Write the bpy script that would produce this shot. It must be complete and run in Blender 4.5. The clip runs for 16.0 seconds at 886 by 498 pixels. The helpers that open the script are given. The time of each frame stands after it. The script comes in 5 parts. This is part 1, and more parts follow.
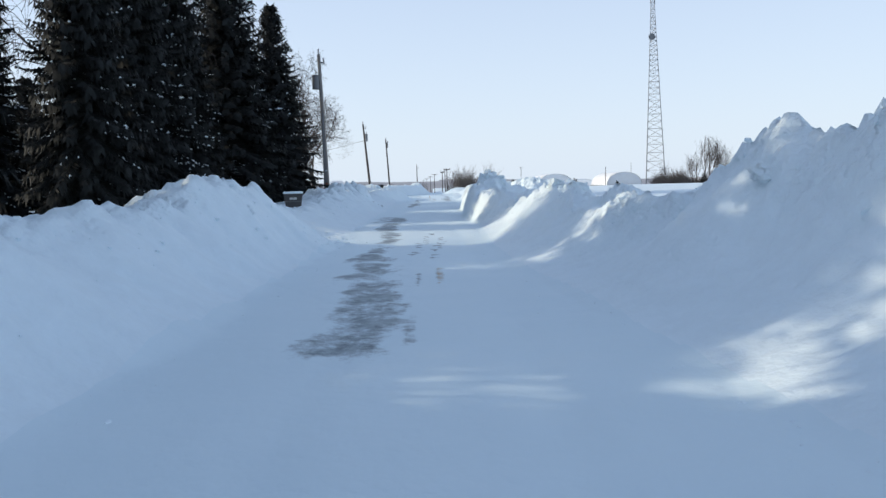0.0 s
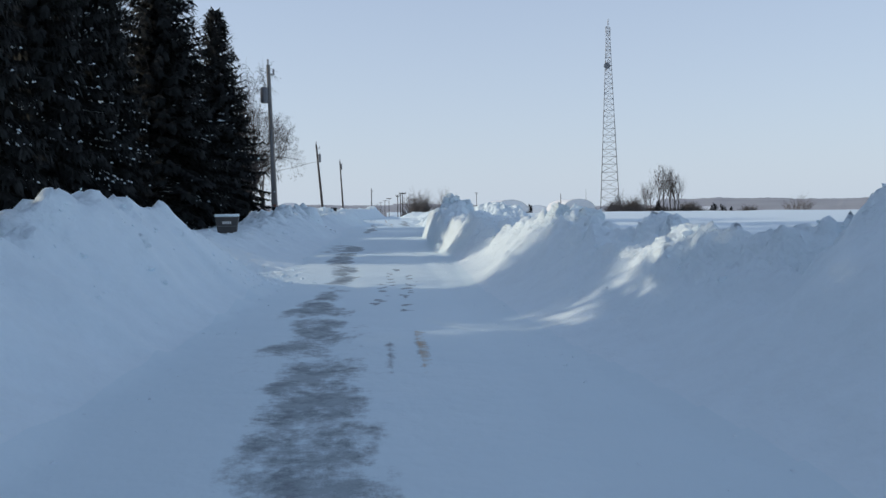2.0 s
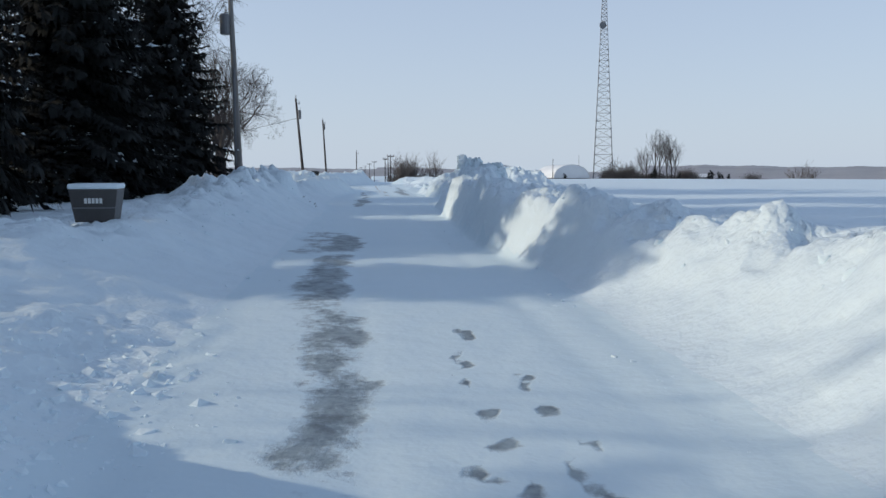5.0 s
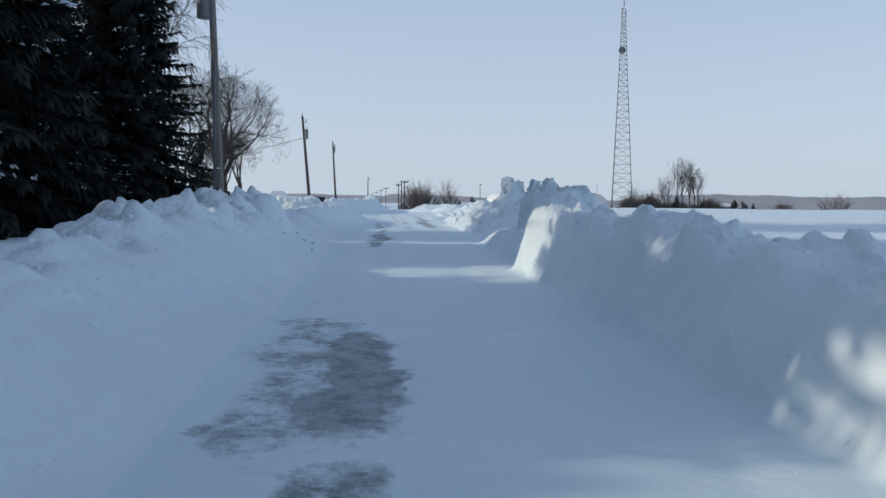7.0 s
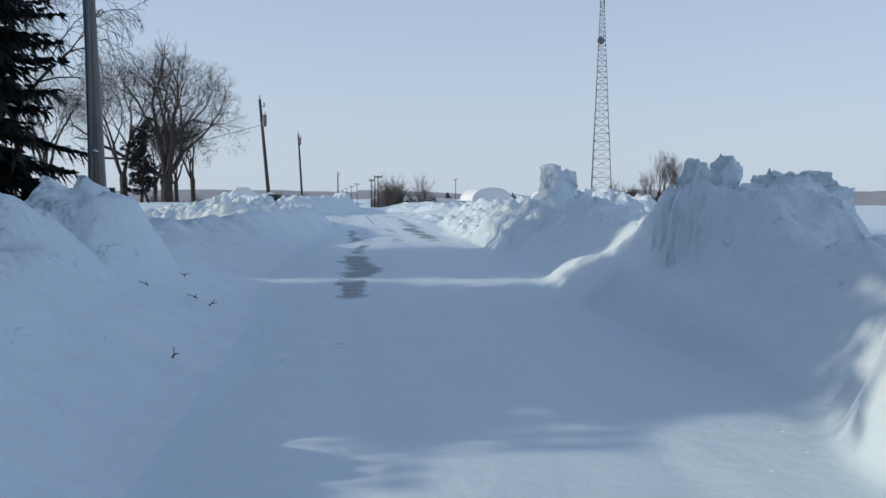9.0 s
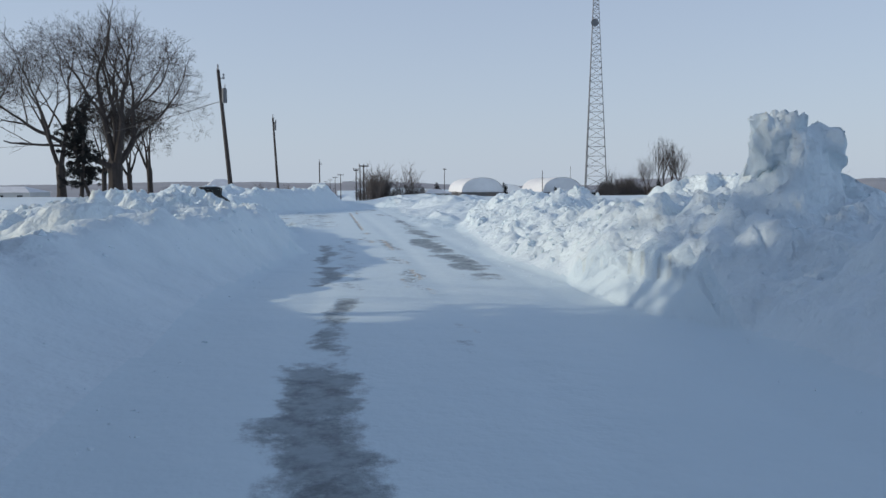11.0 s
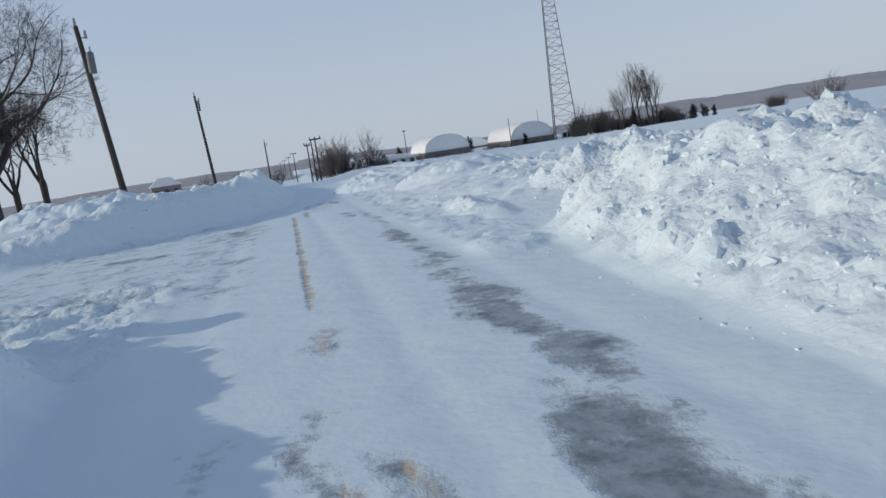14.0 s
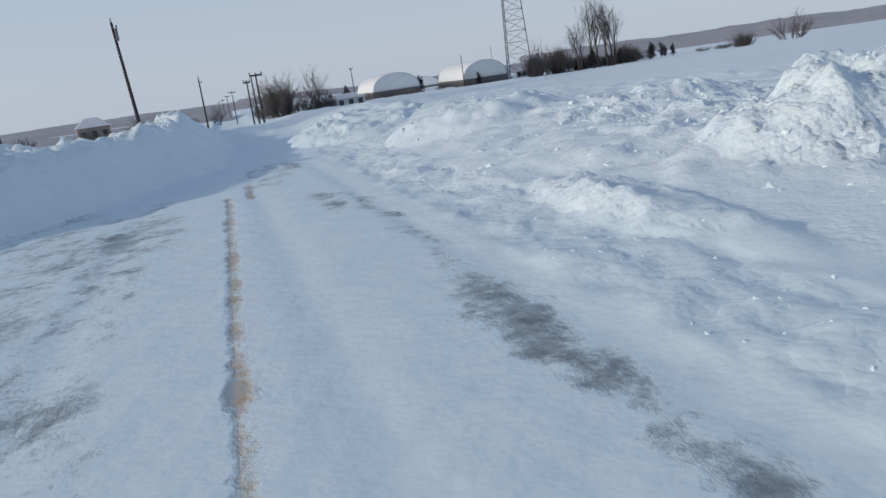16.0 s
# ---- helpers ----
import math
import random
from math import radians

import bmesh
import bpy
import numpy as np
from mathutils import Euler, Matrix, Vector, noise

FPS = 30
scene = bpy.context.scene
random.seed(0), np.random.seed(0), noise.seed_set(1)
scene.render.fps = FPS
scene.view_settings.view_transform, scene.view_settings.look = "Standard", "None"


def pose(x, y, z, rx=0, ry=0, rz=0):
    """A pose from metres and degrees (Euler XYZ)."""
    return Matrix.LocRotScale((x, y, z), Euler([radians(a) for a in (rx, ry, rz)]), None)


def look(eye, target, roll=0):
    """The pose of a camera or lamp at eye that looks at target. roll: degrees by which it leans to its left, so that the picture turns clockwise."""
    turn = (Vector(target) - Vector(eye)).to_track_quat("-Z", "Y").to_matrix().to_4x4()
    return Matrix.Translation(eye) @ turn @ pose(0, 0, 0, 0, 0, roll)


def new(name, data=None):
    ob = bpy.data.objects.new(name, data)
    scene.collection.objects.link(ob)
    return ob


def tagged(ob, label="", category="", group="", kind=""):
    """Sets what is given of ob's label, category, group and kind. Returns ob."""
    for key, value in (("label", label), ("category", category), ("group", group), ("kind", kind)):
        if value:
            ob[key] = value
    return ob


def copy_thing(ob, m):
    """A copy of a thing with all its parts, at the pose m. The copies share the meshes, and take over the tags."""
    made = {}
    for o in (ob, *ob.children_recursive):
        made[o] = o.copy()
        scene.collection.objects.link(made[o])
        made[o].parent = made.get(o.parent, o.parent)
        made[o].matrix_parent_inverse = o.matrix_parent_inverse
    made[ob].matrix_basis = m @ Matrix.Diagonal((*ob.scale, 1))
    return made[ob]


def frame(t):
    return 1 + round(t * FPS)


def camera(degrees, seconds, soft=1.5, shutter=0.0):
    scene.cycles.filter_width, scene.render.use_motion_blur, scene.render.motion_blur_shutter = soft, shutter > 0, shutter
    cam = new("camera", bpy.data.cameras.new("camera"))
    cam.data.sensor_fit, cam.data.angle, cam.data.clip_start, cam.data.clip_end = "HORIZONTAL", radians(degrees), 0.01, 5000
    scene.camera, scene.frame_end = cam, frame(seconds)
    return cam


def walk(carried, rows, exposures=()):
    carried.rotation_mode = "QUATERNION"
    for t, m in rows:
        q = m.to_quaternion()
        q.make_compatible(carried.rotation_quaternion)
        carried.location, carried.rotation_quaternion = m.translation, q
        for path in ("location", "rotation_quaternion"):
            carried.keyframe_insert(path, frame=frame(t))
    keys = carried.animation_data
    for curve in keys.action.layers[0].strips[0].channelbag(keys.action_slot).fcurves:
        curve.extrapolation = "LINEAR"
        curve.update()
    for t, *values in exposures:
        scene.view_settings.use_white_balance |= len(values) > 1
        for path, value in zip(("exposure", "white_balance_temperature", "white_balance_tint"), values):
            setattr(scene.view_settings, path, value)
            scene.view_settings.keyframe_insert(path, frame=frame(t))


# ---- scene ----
cam = camera(58.96, 16.0)
PATH = [
    (0.0, pose(-0.295, -3.884, 1.345, 85.098, 1.495, -1.225)),
    (0.5, pose(-0.366, -2.918, 1.337, 86.499, -1.517, -5.630)),
    (1.0, pose(-0.419, -2.003, 1.329, 88.744, -2.064, -2.276)),
    (1.5, pose(-0.441, -1.033, 1.350, 86.841, -0.563, -5.461)),
    (2.0, pose(-0.516, 0.056, 1.336, 86.819, 0.543, -4.602)),
    (2.5, pose(-0.588, 1.396, 1.335, 85.443, -2.138, -4.247)),
    (3.0, pose(-0.673, 2.835, 1.338, 84.487, -1.060, -3.511)),
    (3.5, pose(-0.783, 4.492, 1.361, 85.518, -0.069, -3.670)),
    (4.0, pose(-0.879, 6.341, 1.347, 84.519, -0.296, -5.640)),
    (4.2, pose(-0.917, 7.090, 1.351, 84.365, 0.163, -5.610)),
    (6.3, pose(-1.141, 15.515, 1.305, 84.179, -0.881, -5.945)),
    (6.5, pose(-1.172, 16.449, 1.289, 84.277, -0.972, -5.150)),
    (7.0, pose(-1.252, 18.904, 1.303, 86.196, -0.573, -5.066)),
    (7.5, pose(-1.284, 21.487, 1.294, 85.860, -0.424, -5.286)),
    (8.0, pose(-1.324, 24.134, 1.316, 86.433, -0.505, -7.089)),
    (8.5, pose(-1.321, 26.747, 1.339, 85.525, -2.674, -7.206)),
    (9.0, pose(-1.299, 29.249, 1.352, 85.909, -0.330, -7.212)),
    (9.5, pose(-1.254, 31.906, 1.417, 86.330, -0.650, -9.854)),
    (9.7, pose(-1.222, 32.958, 1.404, 86.192, -0.646, -8.701)),
    (11.8, pose(-0.741, 44.921, 1.303, 84.954, 1.349, -8.487)),
    (12.0, pose(-0.671, 45.945, 1.301, 85.179, 2.223, -8.441)),
    (12.5, pose(-0.496, 48.490, 1.298, 85.506, 2.595, -7.823)),
    (13.0, pose(-0.343, 50.978, 1.320, 84.492, 2.394, -7.644)),
    (13.5, pose(-0.180, 53.357, 1.342, 81.766, 6.729, -6.707)),
    (14.0, pose(-0.025, 55.511, 1.347, 82.150, 8.491, -11.497)),
    (14.5, pose(0.003, 57.665, 1.338, 84.296, 4.552, -9.666)),
    (15.0, pose(0.074, 59.787, 1.375, 83.186, 3.881, -8.552)),
    (15.5, pose(0.156, 61.902, 1.363, 86.068, 0.633, -10.322)),
    (16.0, pose(0.186, 63.835, 1.351, 77.292, 8.110, -15.550)),
]
walk(cam, PATH, [(0.0, 0.52, 6550, 7), (1.0, 0.16, 6480, 7), (1.5, 0.14, 6450, 7), (3.5, 0.08, 6350, 7), (6.5, 0.08, 6350, 7), (9.5, 0.06, 6350, 7), (12.0, -0.14, 6400, 8), (13.5, -0.14, 6450, 8), (16.0, -0.14, 6500, 8)])

# ---- light ----
SUN_TO = Vector((-0.998, 0.06, 0.0)).normalized()     # the sun stands low, square to the road on its left
SUN_ELEV = radians(20.0)
world = bpy.data.worlds.new("winter_sky")
scene.world = world
world.use_nodes = True
wn, wl = world.node_tree.nodes, world.node_tree.links
sky = wn.new("ShaderNodeTexSky")
sky.sky_type, sky.sun_disc = "NISHITA", False
sky.sun_elevation = SUN_ELEV
sky.sun_rotation = math.atan2(SUN_TO.x, SUN_TO.y)
sky.air_density, sky.dust_density, sky.ozone_density = 1.0, 1.0, 2.0
haze = wn.new("ShaderNodeMix")                        # thin ice haze evens the sky out
haze.data_type = "RGBA"
thin, up = wn.new("ShaderNodeMapRange"), wn.new("ShaderNodeSeparateXYZ")
wl.new(wn.new("ShaderNodeTexCoord").outputs["Generated"], up.inputs["Vector"])
wl.new(up.outputs["Z"], thin.inputs["Value"])
thin.inputs["From Max"].default_value, thin.inputs["To Min"].default_value, thin.inputs["To Max"].default_value = 0.75, 0.90, 0.25
wl.new(thin.outputs["Result"], haze.inputs["Factor"])
veil, low = wn.new("ShaderNodeMix"), wn.new("ShaderNodeMapRange")      # paler towards the horizon
veil.data_type = "RGBA"
wl.new(up.outputs["Z"], low.inputs["Value"])
low.inputs["From Min"].default_value, low.inputs["From Max"].default_value = 0.0, 0.36
wl.new(low.outputs["Result"], veil.inputs["Factor"])
veil.inputs["A"].default_value, veil.inputs["B"].default_value = (4.12, 4.66, 5.52, 1), (3.60, 4.18, 5.58, 1)
wl.new(veil.outputs["Result"], haze.inputs["B"])
wl.new(sky.outputs["Color"], haze.inputs["A"])
wl.new(haze.outputs["Result"], wn["Background"].inputs["Color"])
wn["Background"].inputs["Strength"].default_value = 0.13
sun = new("sun", bpy.data.lights.new("sun", "SUN"))
sun.data.energy, sun.data.angle, sun.data.color = 2.05, radians(0.6), (1.0, 0.875, 0.70)
to_sun = Vector((SUN_TO.x * math.cos(SUN_ELEV), SUN_TO.y * math.cos(SUN_ELEV), math.sin(SUN_ELEV)))
sun.matrix_world = look((0, 0, 60), Vector((0, 0, 60)) - to_sun)


# ---- materials ----
def material(name, color, rough=0.8, metal=0.0, vary=0.25, scale=4.0, fine=40.0, bump=0.2, depth=0.02, stretch=(1, 1, 1), other=None):
    """A surface with grain at two scales: colour runs to other (or a darker tone), relief by bump."""
    m = bpy.data.materials.new(name)
    m.use_nodes = True
    n, l = m.node_tree.nodes, m.node_tree.links
    b = n["Principled BSDF"]
    b.inputs["Roughness"].default_value, b.inputs["Metallic"].default_value = rough, metal
    co, mp = n.new("ShaderNodeTexCoord"), n.new("ShaderNodeMapping")
    mp.inputs["Scale"].default_value = stretch
    l.new(co.outputs["Object"], mp.inputs["Vector"])
    big, small = n.new("ShaderNodeTexNoise"), n.new("ShaderNodeTexNoise")
    for t, s in ((big, scale), (small, fine)):
        t.inputs["Scale"].default_value, t.inputs["Detail"].default_value = s, 4.0
        l.new(mp.outputs["Vector"], t.inputs["Vector"])
    add = n.new("ShaderNodeMath")
    add.operation = "MULTIPLY_ADD"
    add.inputs[1].default_value = 0.4
    l.new(small.outputs["Fac"], add.inputs[0])
    l.new(big.outputs["Fac"], add.inputs[2])
    ramp = n.new("ShaderNodeValToRGB")
    dark = other or tuple(c * (1 - vary) for c in color)
    light = color if other else tuple(min(1.0, c * (1 + vary * 0.5)) for c in color)
    ramp.color_ramp.elements[0].position, ramp.color_ramp.elements[0].color = 0.45, (*dark, 1)
    ramp.color_ramp.elements[1].position, ramp.color_ramp.elements[1].color = 0.95, (*light, 1)
    l.new(add.outputs[0], ramp.inputs["Fac"])
    l.new(ramp.outputs["Color"], b.inputs["Base Color"])
    bp = n.new("ShaderNodeBump")
    bp.inputs["Strength"].default_value, bp.inputs["Distance"].default_value = bump, depth
    l.new(add.outputs[0], bp.inputs["Height"])
    l.new(bp.outputs["Normal"], b.inputs["Normal"])
    return m


SNOW = material("snow", (0.765, 0.865, 0.910), 0.65, vary=0.035, scale=4.0, fine=17.0, bump=0.55, depth=0.06)


def break_up(m):
    """Lumps and crumbs on the snow where 'broken' says that the plough has thrown it up."""
    n, l = m.node_tree.nodes, m.node_tree.links
    b = n["Principled BSDF"]
    geo, at = n.new("ShaderNodeNewGeometry"), n.new("ShaderNodeAttribute")
    at.attribute_name = "broken"
    total = None
    for scale, weight in ((3.4, 0.55), (7.5, 0.32), (16.0, 0.16)):
        wob, mv, vo, mul = n.new("ShaderNodeTexNoise"), n.new("ShaderNodeMixRGB"), n.new("ShaderNodeTexVoronoi"), n.new("ShaderNodeMath")
        wob.inputs["Scale"].default_value = scale * 0.9
        mv.blend_type, mv.inputs["Fac"].default_value = "ADD", 0.9 / scale
        l.new(geo.outputs["Position"], wob.inputs["Vector"])
        l.new(geo.outputs["Position"], mv.inputs["Color1"])
        l.new(wob.outputs["Color"], mv.inputs["Color2"])
        l.new(mv.outputs["Color"], vo.inputs["Vector"])
        vo.inputs["Scale"].default_value = scale
        mul.operation = "MULTIPLY_ADD"
        mul.inputs[1].default_value = -weight
        mul.inputs[2].default_value = 0.0
        l.new(vo.outputs["Distance"], mul.inputs[0])
        if total is not None:
            l.new(total, mul.inputs[2])
        total = mul.outputs[0]
    amt = n.new("ShaderNodeMath")
    amt.operation = "MULTIPLY"
    l.new(total, amt.inputs[0])
    l.new(at.outputs["Fac"], amt.inputs[1])
    bp = n.new("ShaderNodeBump")
    bp.inputs["Strength"].default_value, bp.inputs["Distance"].default_value = 0.8, 0.12
    l.new(amt.outputs[0], bp.inputs["Height"])
    l.new(b.inputs["Normal"].links[0].from_socket, bp.inputs["Normal"])
    l.new(bp.outputs["Normal"], b.inputs["Normal"])


break_up(SNOW)
CLOD = material("broken_snow", (0.765, 0.865, 0.910), 0.7, vary=0.05, scale=5.0, fine=24.0, bump=0.6, depth=0.03)
BARK = material("bark", (0.062, 0.050, 0.045), 0.9, vary=0.4, scale=3.0, fine=22.0, bump=0.6, stretch=(1, 1, 0.25))
TWIG = material("twigs", (0.050, 0.040, 0.037), 0.9, vary=0.3, scale=6.0)
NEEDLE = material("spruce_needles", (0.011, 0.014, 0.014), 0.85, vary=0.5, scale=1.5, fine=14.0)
POLE = material("weathered_pole_wood", (0.23, 0.215, 0.20), 0.85, vary=0.4, scale=2.0, fine=30.0, bump=0.4, stretch=(1, 1, 0.12))
POLE_DARK = material("creosoted_pole_wood", (0.058, 0.047, 0.043), 0.85, vary=0.4, scale=2.0, fine=30.0, bump=0.4, stretch=(1, 1, 0.12))
STEEL = material("galvanised_steel", (0.17, 0.18, 0.20), 0.55, 0.4, vary=0.2, scale=2.0)
TANK = material("grey_enamel", (0.15, 0.155, 0.165), 0.45, 0.1, vary=0.12, scale=5.0)
PORCELAIN = material("porcelain", (0.30, 0.28, 0.27), 0.25, vary=0.1)
WIRE = material("cable", (0.03, 0.03, 0.035), 0.6, vary=0.1)
BLACK = material("black_plastic", (0.006, 0.008, 0.008), 0.6, vary=0.3, scale=6.0)
GREYBOX = material("grey_sheet_metal", (0.075, 0.070, 0.068), 0.5, 0.3, vary=0.15, scale=6.0)
FABRIC = material("white_roof_fabric", (0.80, 0.81, 0.82), 0.6, vary=0.05, scale=0.4, fine=3.0)
ENDWALL = material("grey_end_fabric", (0.80, 0.82, 0.84), 0.7, vary=0.08, scale=0.3, fine=3.0)
DARKWALL = material("dark_concrete_wall", (0.13, 0.13, 0.13), 0.85, vary=0.3, scale=0.8, fine=6.0)
SIDING = material("pale_siding", (0.55, 0.54, 0.52), 0.7, vary=0.08, scale=0.6, fine=5.0)
ROOF = material("snowed_roof", (0.75, 0.76, 0.78), 0.7, vary=0.15, scale=0.7, fine=5.0)
# distance haze is put into this base colour: paler and greyer than bare wood
WOODS = material("haze_paled_woods", (0.36, 0.36, 0.38), 0.95, vary=0.16, scale=0.02, fine=0.25, bump=0.3, depth=1.0)
BRUSH = material("bare_brush", (0.125, 0.110, 0.105), 0.95, vary=0.35, scale=0.8, fine=6.0)
BROWN = material("brown_siding", (0.27, 0.22, 0.19), 0.8, vary=0.12, scale=0.6, fine=5.0)
FENCE = material("fence_wood", (0.17, 0.15, 0.14), 0.85, vary=0.3, scale=3.0, fine=25.0)
BARS = material("pale_number_strips", (0.70, 0.70, 0.68), 0.5, vary=0.05)
ORANGE = material("worn_orange_paint", (0.30, 0.085, 0.045), 0.8, vary=0.4, scale=14.0)
DARKGLASS = material("dark_window", (0.03, 0.035, 0.04), 0.15, vary=0.1)


def road_material():
    """Wind-scoured asphalt under blown snow: 'bare' says where the asphalt shows, noise breaks it into streaks."""
    m = bpy.data.materials.new("snow_blown_road")
    m.use_nodes = True
    n, l = m.node_tree.nodes, m.node_tree.links
    b = n["Principled BSDF"]
    geo = n.new("ShaderNodeNewGeometry")

    def noise_at(scale, stretch, detail=4.0, rough=0.55):
        mp, t = n.new("ShaderNodeMapping"), n.new("ShaderNodeTexNoise")
        mp.inputs["Scale"].default_value = stretch
        t.inputs["Scale"].default_value, t.inputs["Detail"].default_value, t.inputs["Roughness"].default_value = scale, detail, rough
        l.new(geo.outputs["Position"], mp.inputs["Vector"])
        l.new(mp.outputs["Vector"], t.inputs["Vector"])
        return t.outputs["Fac"]

    def math_node(op, a, bb=None, c=None):
        x = n.new("ShaderNodeMath")
        x.operation = op
        for i, v in enumerate((a, bb, c)):
            if v is None:
                continue
            if isinstance(v, (int, float)):
                x.inputs[i].default_value = v
            else:
                l.new(v, x.inputs[i])
        return x.outputs[0]

    def ramp(v, lo, hi):
        x = n.new("ShaderNodeMapRange")
        x.interpolation_type = "SMOOTHSTEP"
        x.inputs["From Min"].default_value, x.inputs["From Max"].default_value = lo, hi
        l.new(v, x.inputs["Value"])
        return x.outputs["Result"]

    def mix(f, a, c):
        x = n.new("ShaderNodeMix")
        x.data_type = "RGBA"
        l.new(f, x.inputs["Factor"])
        for s, v in (("A", a), ("B", c)):
            if isinstance(v, tuple):
                x.inputs[s].default_value = (*v, 1)
            else:
                l.new(v, x.inputs[s])
        return x.outputs["Result"]

    at = n.new("ShaderNodeAttribute")
    at.attribute_name = "bare"
    ln = n.new("ShaderNodeAttribute")
    ln.attribute_name = "line"
    streak = math_node("ADD", math_node("MULTIPLY", noise_at(2.6, (1.25, 0.8, 1.0), 7.0, 0.74), 0.55), math_node("MULTIPLY", noise_at(1.5, (1.0, 1.0, 1.0), 6.0, 0.7), 0.45))
    speck = noise_at(8.0, (1.0, 1.2, 1.0), 3.0, 0.6)
    total = math_node("MULTIPLY_ADD", at.outputs["Fac"], 0.53, math_node("MULTIPLY_ADD", speck, 0.22, math_node("MULTIPLY", streak, 1.0)))
    bare = math_node("MULTIPLY", ramp(total, 0.88, 1.08), 0.94)
    ic, vo = n.new("ShaderNodeAttribute"), n.new("ShaderNodeTexVoronoi")   # snow packed into the cracks of a thin ice crust
    ic.attribute_name = "ice"
    vo.feature = "DISTANCE_TO_EDGE"
    vo.inputs["Scale"].default_value = 6.5
    l.new(geo.outputs["Position"], vo.inputs["Vector"])
    crack = math_node("SUBTRACT", 1.0, ramp(vo.outputs["Distance"], 0.05, 0.13))
    bare = math_node("MULTIPLY", bare, math_node("SUBTRACT", 1.0, math_node("MULTIPLY", crack, ic.outputs["Fac"])))
    grit = noise_at(60.0, (1, 1, 1), 2.0)
    asphalt = mix(grit, (0.038, 0.049, 0.060), (0.092, 0.114, 0.132))
    wornpaint = mix(ramp(math_node("MULTIPLY_ADD", ln.outputs["Fac"], 0.6, math_node("MULTIPLY", speck, 0.6)), 0.70, 0.92), asphalt, (0.46, 0.26, 0.06))
    dust = ramp(noise_at(4.5, (1.0, 0.8, 1), 5.0, 0.7), 0.30, 0.62)
    frosted = mix(math_node("MULTIPLY_ADD", dust, 0.42, 0.09), wornpaint, (0.54, 0.64, 0.69))
    tone = noise_at(0.8, (1, 1, 1))
    snow = mix(tone, (0.680, 0.805, 0.860), (0.735, 0.850, 0.898))
    l.new(mix(bare, snow, frosted), b.inputs["Base Color"])
    b.inputs["Roughness"].default_value = 0.6
    bp = n.new("ShaderNodeBump")
    bp.inputs["Strength"].default_value, bp.inputs["Distance"].default_value = 0.5, 0.05
    h = math_node("SUBTRACT", math_node("MULTIPLY_ADD", speck, 0.3, noise_at(2.5, (1, 1, 1))), math_node("MULTIPLY", bare, 0.5))
    l.new(h, bp.inputs["Height"])
    l.new(bp.outputs["Normal"], b.inputs["Normal"])
    return m


ROAD = road_material()
break_up(ROAD)


# ---- building helpers ----
def link_mesh(name, verts, faces, mat, parent=None, label="", smooth=False, mats=None):
    me = bpy.data.meshes.new(name)
    me.from_pydata(verts, [], faces)
    me.materials.append(mat)
    if smooth:
        me.polygons.foreach_set("use_smooth", [True] * len(me.polygons))
    me.update()
    ob = new(name, me)
    if parent is not None:
        ob.parent = parent
    if label:
        ob["label"] = label
    return ob


def part(name, bm, mat, parent=None, label="", smooth=False):
    me = bpy.data.meshes.new(name)
    bm.to_mesh(me)
    bm.free()
    me.materials.append(mat)
    if smooth:
        me.polygons.foreach_set("use_smooth", [True] * len(me.polygons))
    ob = new(name, me)
    if parent is not None:
        ob.parent = parent
    if label:
        ob["label"] = label
    return ob


def thing(name, m, label, category, group=""):
    ob = new(name)
    ob.empty_display_size = 0.2
    ob.matrix_world = m
    return tagged(ob, label, category, group)


def box(bm, sx, sy, sz, at=(0, 0, 0), bevel=0.0, rz=0.0):
    r = bmesh.ops.create_cube(bm, size=1.0, matrix=Matrix.Translation(at) @ pose(0, 0, 0, 0, 0, rz) @ Matrix.Diagonal((sx, sy, sz, 1)))
    if bevel:
        edges = {e for v in r["verts"] for e in v.link_edges}
        bmesh.ops.bevel(bm, geom=list(edges), offset=bevel, segments=2, affect="EDGES", profile=0.5)
    return bm


def tube(verts, faces, pts, radii, sides=5, cap=True):
    """A tapered tube along pts, appended to verts and faces."""
    base = len(verts)
    k = len(pts)
    for i in range(k):
        d = (pts[min(i + 1, k - 1)] - pts[max(i - 1, 0)]).normalized()
        u = d.orthogonal().normalized()
        w = d.cross(u)
        for j in range(sides):
            a = 2 * math.pi * j / sides
            verts.append(pts[i] + (u * math.cos(a) + w * math.sin(a)) * radii[i])
    for i in range(k - 1):
        for j in range(sides):
            a, b2 = base + i * sides + j, base + i * sides + (j + 1) % sides
            faces.append((a, b2, b2 + sides, a + sides))
    if cap:
        faces.append(tuple(base + (k - 1) * sides + j for j in range(sides)))
        faces.append(tuple(base + sides - 1 - j for j in range(sides)))


def bar(verts, faces, a, b2, r, sides=4):
    tube(verts, faces, [Vector(a), Vector(b2)], [r, r], sides)


# ---- ground: one sheet of snow, with the ploughed road cut into it ----
def hash2(ix, iy, seed):
    h = (ix * 374761393 + iy * 668265263 + seed * 1442695041) & 0xFFFFFFFF
    h = ((h ^ (h >> 13)) * 1274126177) & 0xFFFFFFFF
    return ((h ^ (h >> 16)) & 0xFFFF) / 65535.0


def vnoise(x, y, seed=0):
    ix, iy = np.floor(x).astype(np.int64), np.floor(y).astype(np.int64)
    fx, fy = x - ix, y - iy
    fx, fy = fx * fx * fx * (fx * (fx * 6 - 15) + 10), fy * fy * fy * (fy * (fy * 6 - 15) + 10)
    a, b2 = hash2(ix, iy, seed), hash2(ix + 1, iy, seed)
    c, d = hash2(ix, iy + 1, seed), hash2(ix + 1, iy + 1, seed)
    return (a + (b2 - a) * fx) * (1 - fy) + (c + (d - c) * fx) * fy - 0.5


